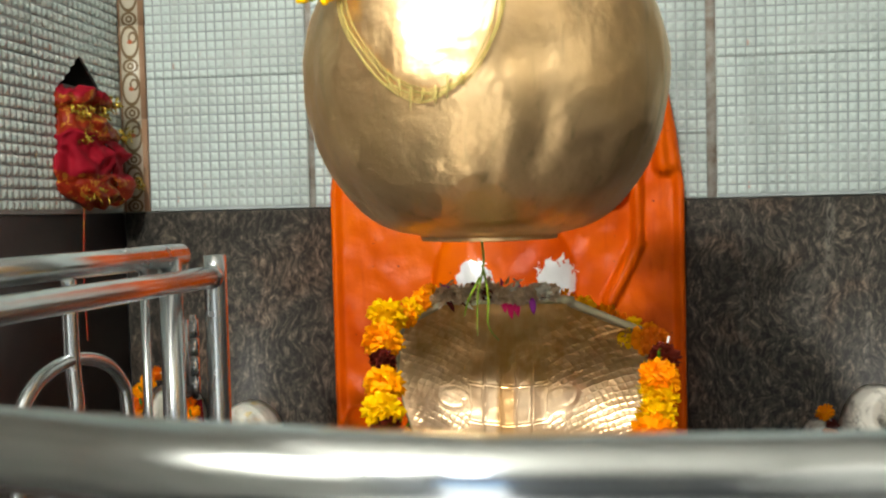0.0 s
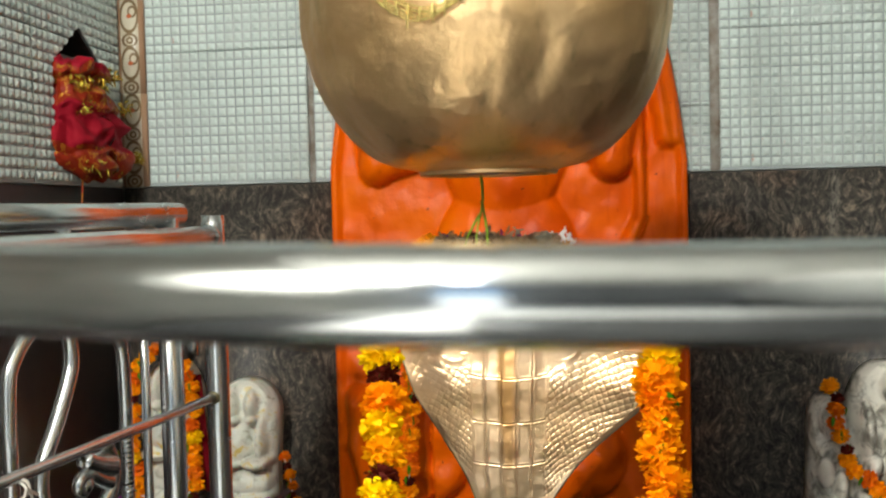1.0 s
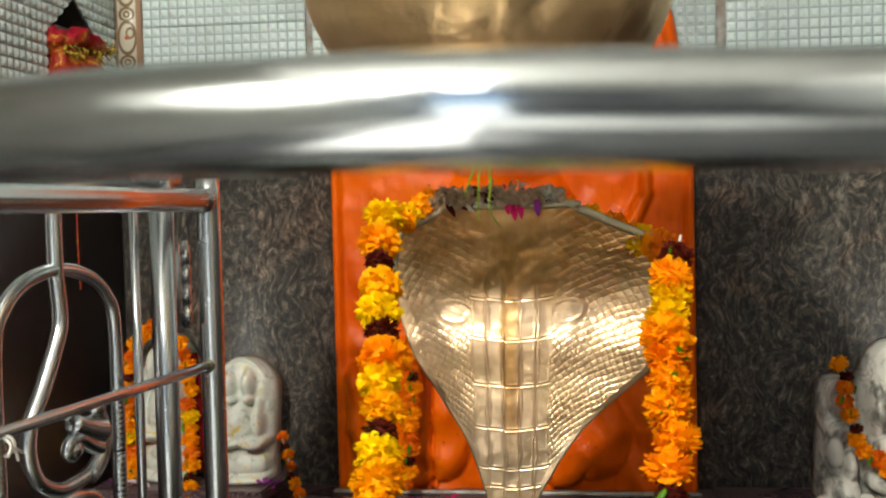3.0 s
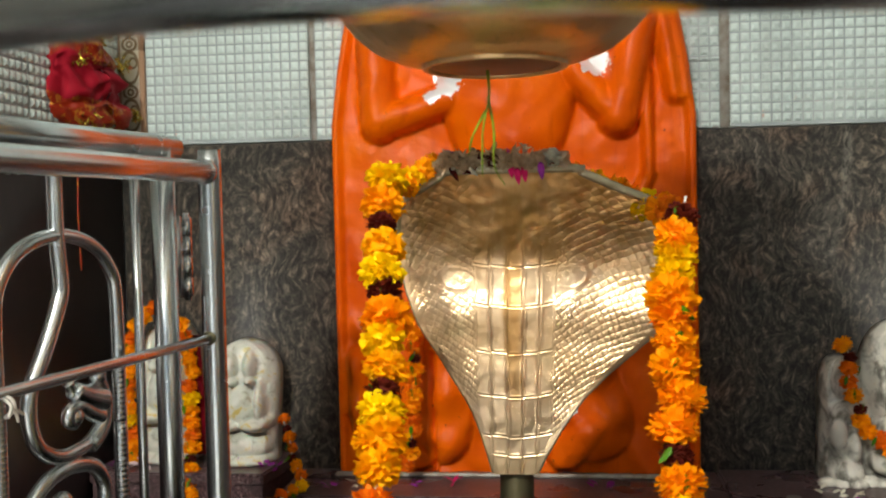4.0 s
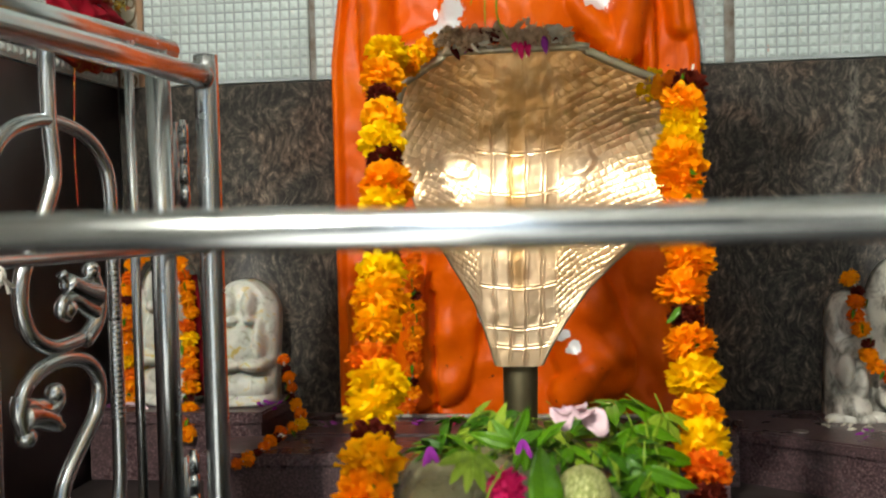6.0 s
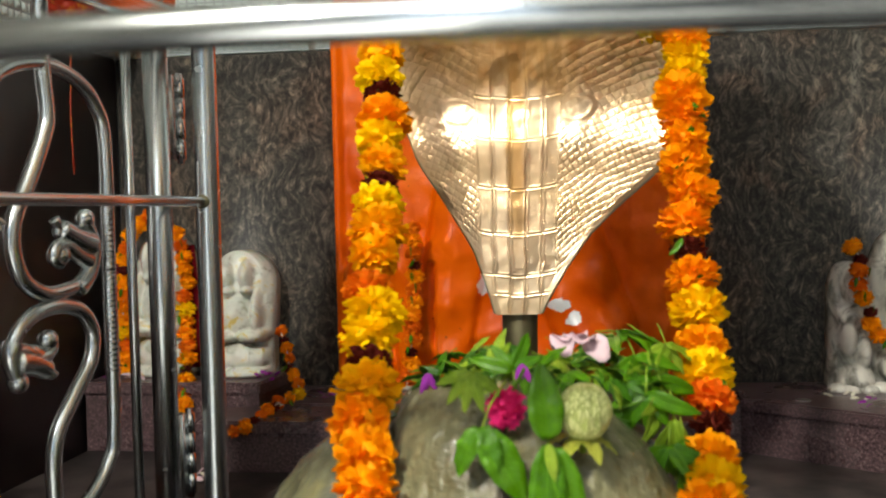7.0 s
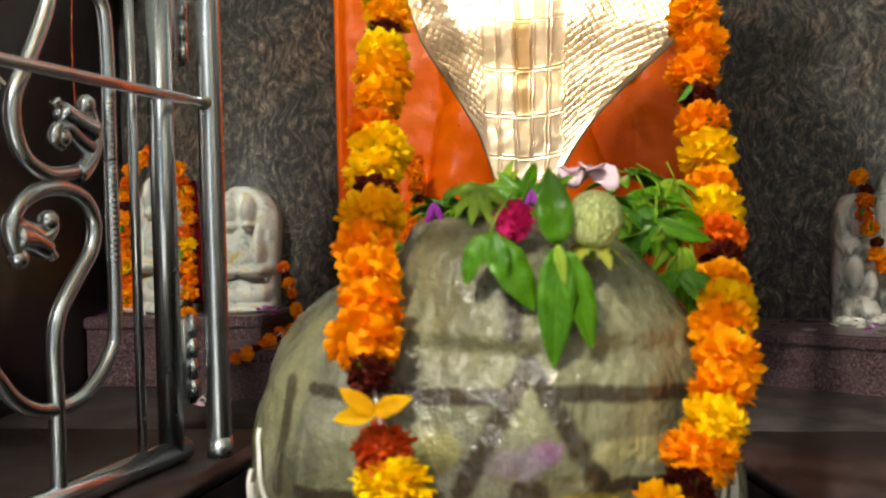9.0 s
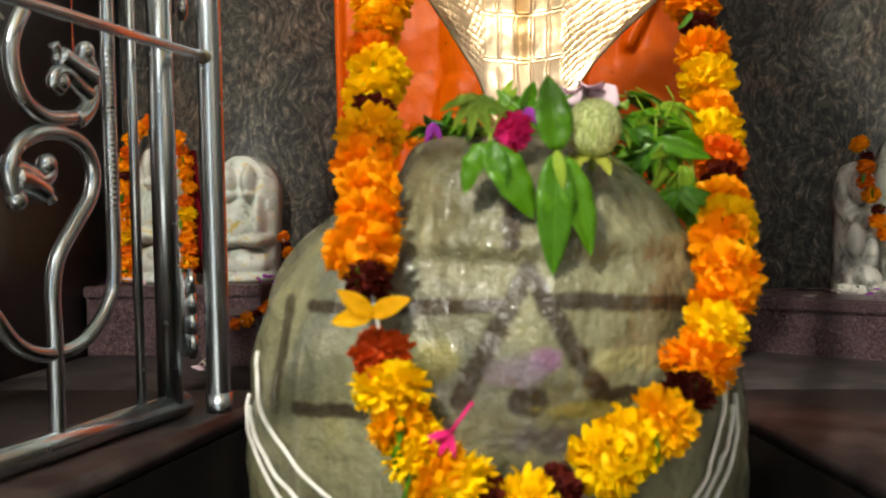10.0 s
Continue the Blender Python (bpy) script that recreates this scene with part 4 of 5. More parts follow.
# ---- flowers ----
def flower_bm(radius, thick, petals=64, seed=1, ruffle=0.35, width=0.15):
    """A ruffled flower head about the z axis: a core under many cupped petals that curl over at the tip."""
    rnd = random.Random(seed)
    bm = bmesh.new()
    blob(bm, (0, 0, 0), (radius * 0.66, radius * 0.66, thick * 0.4), u=10, v=6)
    flat = thick / radius * 0.6
    for k in range(petals):
        az = 2.39996 * k + rnd.uniform(-0.3, 0.3)
        el = math.asin(max(-1, min(1, 1.9 * (k + 0.5) / petals - 0.95 + rnd.uniform(-0.12, 0.12))))
        out = Vector((math.cos(az) * math.cos(el), math.sin(az) * math.cos(el), math.sin(el)))
        side = Vector((-math.sin(az), math.cos(az), 0))
        side = (side * math.cos(el * 0.3) + out.cross(side) * rnd.uniform(-0.7, 0.7)).normalized()
        nrm = out.cross(side)
        r1 = radius * rnd.uniform(0.84, 1.06)
        w = radius * width * rnd.uniform(0.8, 1.35)
        bend = rnd.choice((-1, 1)) * rnd.uniform(0.1, 0.34)
        rows = []
        for s, ww in ((0.55, 0.55), (0.84, 1.0), (1.0, 0.85)):
            c = out * r1 * s + nrm * radius * bend * max(0, s - 0.55) * 2.2
            row = []
            for e in (-1, 0, 1):
                q = c + side * w * ww * e + nrm * radius * (-0.07 * e * e + ruffle * 0.16 * rnd.uniform(-1, 1) * s)
                if s == 1.0:
                    q += out * radius * (0.07 - 0.1 * abs(e) + rnd.uniform(-0.04, 0.04))
                row.append(bm.verts.new((q.x, q.y, q.z * flat)))
            rows.append(row)
        for a, b in zip(rows, rows[1:]):
            for i in (0, 1):
                bm.faces.new((a[i], a[i + 1], b[i + 1], b[i]))
    return bm


MARIGOLD = [mesh_of("marigold", flower_bm(0.0195, 0.027, 170, s, 0.5), M_ORANGE) for s in range(5)]
SMALL_MARIGOLD = [mesh_of("marigold", flower_bm(0.0155, 0.021, 110, 20 + s, 0.5, 0.17), M_ORANGE) for s in range(3)]
TINY_MARIGOLD = [mesh_of("marigold", flower_bm(0.0115, 0.016, 70, 40 + s, 0.6, 0.2), M_ORANGE) for s in range(3)]
TINTS = {"o": M_ORANGE, "y": M_YELLOW, "m": M_MAROON, "r": M_RED, "d": M_DEEP, "w": M_WHITE, "a": M_AMBER}


def leaf_mesh(length, width, fold=0.25, curl=0.3, seg=7, blunt=False):
    """A pointed leaf from the origin along +x, with a folded midrib and curled tip."""
    bm = bmesh.new()
    rows = []
    for k in range(seg + 1):
        s = k / seg
        w = width * 0.5 * 2.05 * (s * 0.97 + 0.03) ** 0.6 * (1.0001 - s) ** 0.85
        if blunt:
            w = width * 0.5 * math.sin(math.pi * (0.08 + 0.8 * s)) ** 0.7
        x = length * s
        z = -curl * length * s * s * 0.5
        rows.append([bm.verts.new((x, e * w, z + abs(e) * w * fold + (0.16 * w * math.sin(k * 1.7 + e) * abs(e)))) for e in (-1, -0.5, 0, 0.5, 1)])
    for a, b in zip(rows, rows[1:]):
        for i in range(4):
            bm.faces.new((a[i], a[i + 1], b[i + 1], b[i]))
    bmesh.ops.remove_doubles(bm, verts=bm.verts, dist=1e-5)
    bmesh.ops.solidify(bm, geom=bm.faces[:], thickness=0.0004)
    return mesh_of("leaf", bm, LEAF)


def garland(name, pts, tints, meshes, step, label, group="", seed=3, start=0, flat=1.0, greens=True):
    """A strung garland: a thread and flower heads along it, tinted by the letters in turn."""
    rnd = random.Random(seed)
    g = empty(name, label, "garland", group)
    line = spline(pts, 40)
    part("thread", tube(line[::6] + [line[-1]], 0.0012, 5), THREAD, g)
    length, k = 0.0, start
    need = 0.0
    if " " in tints:
        # letters with their places along the thread in millimetres
        stops = [(q[0], int(q[1:]) / 1000) for q in tints.split()]
        tints, stops = "".join(q[0] for q in stops), [q[1] for q in stops]
        need = stops[0]
    else:
        stops = None
    for a, b in zip(line, line[1:]):
        length += (b - a).length
        if length >= need:
            tint = tints[k % len(tints)]
            d = (b - a).normalized()
            sz = {"m": 0.72, "d": 0.92, "r": 0.95}.get(tint, 1.0) * rnd.uniform(0.92, 1.12)
            q = d.to_track_quat("Z", "Y").to_matrix().to_4x4()
            tilt = Euler((rnd.uniform(-0.35, 0.35), rnd.uniform(-0.35, 0.35), rnd.uniform(0, 6.28))).to_matrix().to_4x4()
            off = Vector((rnd.uniform(-0.003, 0.003), rnd.uniform(-0.003, 0.003), 0))
            piece("marigold", rnd.choice(meshes), g, Matrix.Translation(a + off) @ q @ tilt @ Matrix.Diagonal((sz, sz, sz * flat, 1)), TINTS[tint])
            if greens and rnd.random() < 0.6:
                m = Matrix.Translation(a + d * step * 0.5 + Vector((rnd.uniform(-0.008, 0.008), -0.013, 0))) @ Euler((rnd.uniform(0, 6), rnd.uniform(0.8, 1.8), rnd.uniform(0, 6))).to_matrix().to_4x4()
                piece("sepal", SEPAL, g, m, LEAF)
            k += 1
            if stops:
                need = stops[k] if k < len(stops) else 99.0
            else:
                need += step * (0.8 if tint == "m" else 1.0)
    return g


SEPAL = leaf_mesh(0.016, 0.008)
LOOP = [(0.046, 1.235, 0.876), (0.042, 1.215, 0.84), (0.05, 1.179, 0.787), (0.055, 1.143, 0.734), (0.057, 1.105, 0.68), (0.061, 1.065, 0.63), (0.064, 1.033, 0.589), (0.067, 0.995, 0.547),
        (0.074, 0.95, 0.506), (0.081, 0.93, 0.475), (0.09, 0.917, 0.44), (0.096, 0.913, 0.412), (0.108, 0.91, 0.39), (0.127, 0.908, 0.373), (0.157, 0.908, 0.364),
        (0.18, 0.912, 0.371), (0.2, 0.918, 0.383), (0.222, 0.924, 0.396), (0.242, 0.934, 0.412), (0.255, 0.943, 0.43), (0.268, 0.958, 0.452), (0.276, 0.98, 0.475), (0.282, 1.008, 0.5),
        (0.288, 1.048, 0.532), (0.288, 1.095, 0.576), (0.29, 1.115, 0.614), (0.286, 1.136, 0.655), (0.289, 1.151, 0.686), (0.289, 1.17, 0.728), (0.29, 1.187, 0.764), (0.294, 1.203, 0.8), (0.306, 1.225, 0.852)]
LOOP_TINTS = ("y4 o31 m51 a75 y101 m120 o143 y164 a189 m209 y228 a248 a274 d302 y323 y342 m362 a380 o405 o430 o456 o480 m502 r545 y563 a580 y597 a613 y628 m645 y668 m690 y712 y732 a750 "
              "m773 o792 y812 o834 o856 o881 y901 o920 m946 d967 y987 o1012 y1040 o1066 m1086 o1109 o1133 o1157 o1180 o1200 o1218 y1237 y1256 o1272 m1290")
garland("flower_garland", LOOP, LOOP_TINTS, MARIGOLD, 0.0205, "long garland of orange and yellow marigolds looped over the stone", "marigold garlands")
garland("flower_garland", [(0.058, 1.262, 0.868), (0.075, 1.28, 0.884), (0.092, 1.29, 0.894)], "oyoo", TINY_MARIGOLD, 0.014, "short garland of orange marigolds behind the brass rim", "marigold garlands", 5, greens=False)
garland("flower_garland", [(0.215, 1.315, 0.872), (0.25, 1.315, 0.858), (0.285, 1.3, 0.843), (0.305, 1.262, 0.84)], "oyooyod", SMALL_MARIGOLD, 0.0185, "short garland of orange marigolds behind the brass rim", "marigold garlands", 6)
garland("flower_garland", [(-0.05, 1.985, 0.66), (-0.048, 1.985, 0.6), (-0.05, 1.985, 0.54), (-0.056, 1.985, 0.47), (-0.066, 1.985, 0.4)], "dodmodooddmodod", SMALL_MARIGOLD, 0.021, "thin faded marigold garland hung on the orange relief", "marigold garlands", 7)


# ---- offerings on the stone ----
LEAVES = [leaf_mesh(0.03, 0.013), leaf_mesh(0.04, 0.017, 0.3, 0.5), leaf_mesh(0.026, 0.011, 0.2, 0.8)]


def sprig(at, yaw, tilt, size=1.0, leaves=3, mat=LEAF, spread=45, roll=0.0, pick=0):
    """A leaf sprig: a short stalk and a fan of leaflets."""
    s = empty("leaf_sprig", "fresh green bilva leaf sprig laid on the stone", "leaves", "leaf sprigs", at=at)
    s.rotation_euler = (radians(roll), radians(tilt), radians(yaw))
    s.scale = (size, size, size)
    part("stalk", tube([(-0.02, 0, 0), (-0.008, 0, 0.001), (0, 0, 0)], 0.0007, 5), LEAF_PALE, s)
    for k in range(leaves):
        a = (k - (leaves - 1) / 2) * spread
        piece("leaflet", LEAVES[(k + pick) % 3], s, pose(0, 0, 0, random.uniform(-25, 25), random.uniform(-12, 20), a), mat)
    return s


rs = random.Random(11)
for k in range(100):
    a = rs.uniform(0, 360)
    rad = rs.uniform(0.02, 0.1)
    x = 0.172 + rad * math.cos(radians(a)) * 1.05
    y = 1.1 + rad * math.sin(radians(a)) * 0.9
    z = 0.57 - 0.9 * max(0, rad - 0.06) + rs.uniform(-0.003, 0.012)
    if y < 1.03:
        z -= 0.006
    mat = rs.choice((LEAF, LEAF, LEAF_DARK, LEAF_DARK, LEAF_PALE))
    sprig((x, y, z), a + rs.uniform(-50, 50), rs.uniform(-14, 40), rs.uniform(0.42, 0.72), rs.choice((3, 3, 5)), mat, rs.uniform(32, 55), rs.uniform(-40, 40), k)
for k in range(46):
    a = 180 + 180 * k / 45 + rs.uniform(-10, 10)
    rad = rs.uniform(0.045, 0.075)
    z = 0.57 - 6.0 * max(0, rad - 0.06) ** 1.6 + rs.uniform(0, 0.008)
    sprig((0.172 + rad * 1.15 * math.cos(radians(a)), 1.06 + rad * math.sin(radians(a)) * 0.6, z), a + rs.uniform(-60, 60), rs.uniform(-20, 50), rs.uniform(0.3, 0.55), rs.choice((3, 5)),
          rs.choice((LEAF, LEAF, LEAF_PALE, LEAF_DARK)), rs.uniform(30, 50), rs.uniform(-40, 40), k)
# upright ones at the back and the drape down the side of the stone
for x, y, z, yaw, tilt, size, count in ((0.135, 1.02, 0.572, 200, -40, 0.7, 5), (0.16, 1.02, 0.58, 110, -65, 0.75, 5), (0.148, 1.03, 0.58, 60, -80, 0.7, 3), (0.178, 1.02, 0.58, 40, -55, 0.65, 3),
                                        (0.228, 1.09, 0.592, 200, 10, 0.8, 5), (0.232, 1.085, 0.596, -20, 0, 0.9, 5), (0.25, 1.08, 0.592, -20, 35, 0.85, 3), (0.262, 1.075, 0.588, -60, 55, 0.85, 5),
                                        (0.24, 1.06, 0.582, -60, 50, 0.85, 5), (0.25, 1.05, 0.57, -70, 70, 0.9, 5), (0.256, 1.045, 0.56, -40, 75, 0.95, 5), (0.245, 1.035, 0.562, -100, 72, 0.9, 5),
                                        (0.262, 1.035, 0.545, -70, 78, 0.95, 3), (0.268, 1.03, 0.533, -60, 74, 0.9, 3), (0.258, 1.025, 0.53, -100, 75, 0.8, 5), (0.272, 1.03, 0.522, -50, 60, 0.85, 3)):
    sprig((x, y, z), yaw, tilt, size, count, rs.choice((LEAF, LEAF, LEAF_PALE)), 34)
# the three large leaflets that hang down in front, and their neighbours
front = empty("leaf_sprig", "large three-lobed bilva leaf hanging over the wet stone", "leaves", "leaf sprigs", at=(0.183, 0.951, 0.549))
BIG = leaf_mesh(0.06, 0.024, 0.4, 0.34, 12)
WIDE = leaf_mesh(0.06, 0.036, 0.35, 0.42, 12)
part("stalk", tube([(0, 0.03, 0.02), (0, 0.01, 0.015), (0, 0, 0)], 0.0009, 5), LEAF_PALE, front)


def leaf_towards(parent, at, tip, face, mesh, size, mat):
    """A leaflet from at to tip whose upper side looks towards face."""
    x = (Vector(tip) - Vector(at)).normalized()
    z = (Vector(face) - x * Vector(face).dot(x)).normalized()
    y = z.cross(x)
    m = Matrix((x, y, z)).transposed().to_4x4()
    return piece("leaflet", mesh, parent, Matrix.Translation(at) @ m @ Matrix.Diagonal((size, size, size, 1)), mat)


leaf_towards(front, (0, -0.004, 0), (-0.003, -0.016, -0.062), (0, -1, 0.1), BIG, 1.1, LEAF)
leaf_towards(front, (0.004, -0.003, -0.002), (0.019, -0.012, -0.05), (0.3, -1, 0.1), BIG, 0.92, LEAF)
leaf_towards(front, (0, -0.009, 0.002), (0.004, -0.014, -0.02), (0, -1, 0.4), BIG, 0.36, LEAF_PALE)
leaf_towards(front, (0, -0.002, 0.003), (-0.003, -0.002, 0.042), (0.1, -1, 0.3), WIDE, 0.72, LEAF)
low = empty("leaf_sprig", "green bilva leaf lying on the wet stone", "leaves", "leaf sprigs", at=(0.159, 0.955, 0.557))
leaf_towards(low, (-0.014, 0, -0.002), (0.011, -0.01, -0.038), (0.2, -1, 0.4), WIDE, 0.78, LEAF)
leaf_towards(low, (-0.016, 0, 0), (-0.03, -0.008, -0.026), (-0.3, -1, 0.5), WIDE, 0.5, LEAF)
leaf_towards(low, (-0.013, 0, 0.001), (-0.006, -0.011, -0.024), (0, -1, 0.5), WIDE, 0.5, LEAF)
part("stalk", tube([(-0.014, 0, 0), (-0.01, 0.004, 0.012), (0.0, 0.012, 0.026)], 0.0008, 5), LEAF_PALE, low)
pale = empty("leaf_sprig", "pale drooping bilva leaf turned over on the stone", "leaves", "leaf sprigs", at=(0.138, 0.972, 0.586))
for tip in ((-0.02, -0.004, -0.022), (-0.006, -0.008, -0.028), (0.008, -0.008, -0.024), (-0.026, 0, -0.006), (0.018, -0.004, -0.012)):
    leaf_towards(pale, (0, 0, 0), tip, (0, -1, 0.7), BIG, 0.4, LEAF_PALE)


def head(name, at, radii, mat, label, category, seed=1, petals=90, turn=(0, 0, 0)):
    f = empty(name, label, category, at=at)
    f.rotation_euler = turn
    part("petals", flower_bm(1.0, 1.3, petals, seed, 0.4), mat, f).scale = radii
    part("stalk", tube([(0, 0, radii[2] * 0.5), (0.003, 0.004, radii[2] * 1.6)], 0.0012, 5), LEAF, f)
    return f


head("cockscomb_flower", (0.158, 0.972, 0.565), (0.012, 0.012, 0.016), M_MAGENTA, "deep magenta cockscomb flower lying on the stone", "flower", 31, 160, (0.2, 0.35, 0.4))
ROUND_PETAL = leaf_mesh(0.024, 0.024, 0.55, 1.1, 6, True)
rose = empty("pink_flower", "crumpled pale pink flower among the leaves", "flower", at=(0.201, 1.05, 0.591))
rose.scale = (0.72, 0.72, 0.72)
for k in range(9):
    m = Euler((rs.uniform(-0.6, 0.6), rs.uniform(-1.2, 0.3), rs.uniform(0, 6.28))).to_matrix().to_4x4()
    piece("petal", ROUND_PETAL, rose, Matrix.Translation((rs.uniform(-0.016, 0.016), rs.uniform(-0.01, 0.01), rs.uniform(-0.004, 0.008))) @ m, M_PINK)
for at, mat, n in (((0.104, 1.028, 0.573), M_PURPLE, 6), ((0.166, 1.02, 0.58), M_PURPLE, 3)):
    f = empty("purple_flower", "small purple orchid bloom on the stone", "flower", "purple flowers", at=at)
    for k in range(n):
        leaf_towards(f, (0, 0, 0.004), (0.008 * math.cos(k * 2.1), -0.004, -0.012 + 0.006 * math.sin(k * 2.1)), (0, -1, 0.2), BIG, 0.24, mat)
fruit = empty("green_fruit", "pale green ridged fruit bud with its calyx", "fruit", at=(0.204, 0.964, 0.565))
fruit.scale = (0.98, 0.98, 0.86)
fr = bmesh.new()
rings = []
for j in range(55):
    v = j / 54
    el = math.pi * v
    ring = []
    for k in range(88):
        a = 2 * math.pi * k / 88
        r = 0.0155 * math.sin(el) ** 0.8 * (1 + 0.04 * math.cos(13 * a + 1.2 * math.sin(6 * v)) * math.sin(el) + 0.018 * math.cos(13 * a + 3.1 * (int(v * 13) % 2)) * math.sin(13 * math.pi * v) ** 2)
        ring.append(fr.verts.new((r * math.cos(a), r * math.sin(a), 0.019 * math.cos(el))))
    rings.append(ring)
for a, b in zip(rings, rings[1:]):
    for k in range(88):
        fr.faces.new((a[(k + 1) % 88], a[k], b[k], b[(k + 1) % 88]))
part("rind", fr, FRUIT, fruit)
for k in range(6):
    a = k * 1.05
    leaf_towards(fruit, (0.003 * math.cos(a), 0.003 * math.sin(a), -0.017), (0.015 * math.cos(a), 0.015 * math.sin(a), -0.0215), (math.cos(a) * 0.5, math.sin(a) * 0.5, 1), WIDE, 0.36, CALYX)
part("stub", tube([(0, 0, -0.017), (0.001, -0.003, -0.028)], 0.0022, 7), LEAF_PALE, fruit)
fruit.rotation_euler = (0.15, 0.1, 0)
pin = empty("purple_flower", "magenta orchid bloom with a red stalk stuck in the garland", "flower", "purple flowers", at=(0.126, 0.9, 0.405))
for k in range(4):
    leaf_towards(pin, (0, 0, 0), (0.006 * math.cos(k * 1.6) - 0.004, -0.003, -0.012 + 0.004 * k), (0, -1, 0.2), BIG, 0.22, M_MAGENTA)
part("stalk", tube([(0, 0, 0), (0.006, 0.0, 0.008), (0.012, 0.0, 0.016)], 0.0011, 5), M_MAGENTA, pin)
star = empty("star_flower", "orange yellow loose-petalled flower hanging in the garland", "flower", at=(0.086, 0.903, 0.466))
for k, (dx, dz) in enumerate(((-0.028, -0.003), (-0.012, 0.01), (0.021, 0.01))):
    leaf_towards(star, (0, 0, 0), (dx, -0.004, dz), (0, -1, 0.3), WIDE, 0.37, M_AMBER)

# wilted petals heaped on the hood's top
heap = empty("wilted_flowers", "heap of wilted brown and purple petals on the brass rim", "flower", at=(0.145, 1.272, 0.886))
for k in range(130):
    x = rs.uniform(-0.055, 0.055)
    mat = M_WILT if k % 9 < 6 else (M_PURPLE if k % 18 == 6 else M_MAROON if k % 9 == 6 else M_WHITE)
    m = Matrix.Translation((x, rs.uniform(-0.02, 0.02), rs.uniform(-0.003, 0.011) * (1.2 - abs(x) * 8))) @ Euler((rs.uniform(0, 6), rs.uniform(-1, 1), rs.uniform(0, 6))).to_matrix().to_4x4()
    piece("petal", SEPAL, heap, m @ Matrix.Diagonal((*(rs.uniform(0.5, 0.95),) * 2, 1.6, 1)), mat)
WILTED = mesh_of("wilted_head", flower_bm(0.0085, 0.012, 60, 77, 0.9, 0.22), M_WILT)
for k in range(26):
    x = -0.056 + 0.112 * k / 25
    piece("wilted_head", WILTED, heap, Matrix.Translation((x, rs.uniform(-0.022, 0.008), rs.uniform(0.0, 0.008) * (1.2 - abs(x) * 9))) @ Euler((rs.uniform(0, 6), rs.uniform(0, 6), 0)).to_matrix().to_4x4() @ Matrix.Scale(rs.uniform(0.7, 1.1), 4),
          M_WHITE if k in (17, 23, 24) else M_MAROON if k in (6, 8, 11) else M_WILT)
for x, z, mat in ((0.016, -0.012, M_MAGENTA), (0.022, -0.01, M_MAGENTA), (0.037, -0.008, M_PURPLE), (0.01, -0.006, M_MAGENTA)):
    leaf_towards(heap, (x, -0.02, z + 0.008), (x + 0.002, -0.024, z - 0.01), (0, -1, 0), SEPAL, 1.0, mat)


# ---- steel railings ----
def leaf_point(u, z):
    d = Vector((-0.19, -1.0, 0)).normalized()
    return Vector((-0.243, 1.455, 0)) + d * u + Vector((0, 0, z))


def fence_point(u, z):
    d = Vector((-0.14, -1.0, 0)).normalized()
    return Vector((-0.209, 1.478, 0)) + d * u + Vector((0, 0, z))


fence = empty("side_railing", "polished steel railing with a round end post", "railing")
part("post", tube([fence_point(0, z) for z in (0.302, 0.312, 0.318, 0.322, 0.6, 0.9, 0.922)], 0.0138, 20), STEEL, fence)
part("post_foot", tube([fence_point(0, 0.3), fence_point(0, 0.304), fence_point(0, 0.322)], lambda k: 0.0152, 20), STEEL, fence, "dull welded collar")
part("top_rail", tube([fence_point(u, 0.896) for u in (0.006, 0.2, 0.5, 0.86)], 0.0132, 20), STEEL, fence)
part("middle_rail", tube([fence_point(u, 0.702) for u in (0.008, 0.2, 0.5, 0.86)], 0.0058, 14), STEEL, fence)
part("post", tube([fence_point(0.86, z) for z in (0.0, 0.4, 0.922)], 0.0138, 20), STEEL, fence)
for z, r in ((0.896, 0.0155), (0.702, 0.0085)):
    b = bmesh.new()
    blob(b, fence_point(0.012, z), (r, r * 0.7, r), u=16, v=10)
    part("weld_bead", b, OLDBRASS if r < 0.01 else STEEL, fence, "rough darkened weld")

gate = empty("gate_leaf", "open polished steel gate leaf with scrolled bars", "gate")
part("frame_tube", tube([leaf_point(0.024, z) for z in (0.316, 0.6, 0.922)], 0.0138, 20), STEEL, gate)
part("frame_tube", tube([leaf_point(0.385, z) for z in (0.316, 0.6, 0.922)], 0.0138, 20), STEEL, gate)
part("top_tube", tube([leaf_point(u, 0.924) for u in (0.0, 0.2, 0.4)], 0.0138, 20), STEEL, gate)
part("bottom_tube", tube([leaf_point(u, 0.314) for u in (0.0, 0.2, 0.4)], 0.0138, 20), STEEL, gate)
part("thin_bar", tube([leaf_point(0.077, z) for z in (0.32, 0.6, 0.912)], 0.0052, 12), STEEL, gate)
part("thin_bar", tube([leaf_point(0.335, z) for z in (0.32, 0.6, 0.912)], 0.0052, 12), STEEL, gate)
BAR = 0.0072
oval_pts = [(0.116, 0.63), (0.116, 0.76), (0.128, 0.797), (0.158, 0.82), (0.203, 0.829), (0.248, 0.82), (0.277, 0.797), (0.289, 0.76), (0.289, 0.63), (0.289, 0.47),
            (0.277, 0.435), (0.248, 0.408), (0.206, 0.398), (0.163, 0.407), (0.128, 0.437), (0.116, 0.475)]
part("oval_ring", tube(spline([leaf_point(u, z) for u, z in oval_pts + oval_pts[:1]], 8), BAR, 12), STEEL, gate)
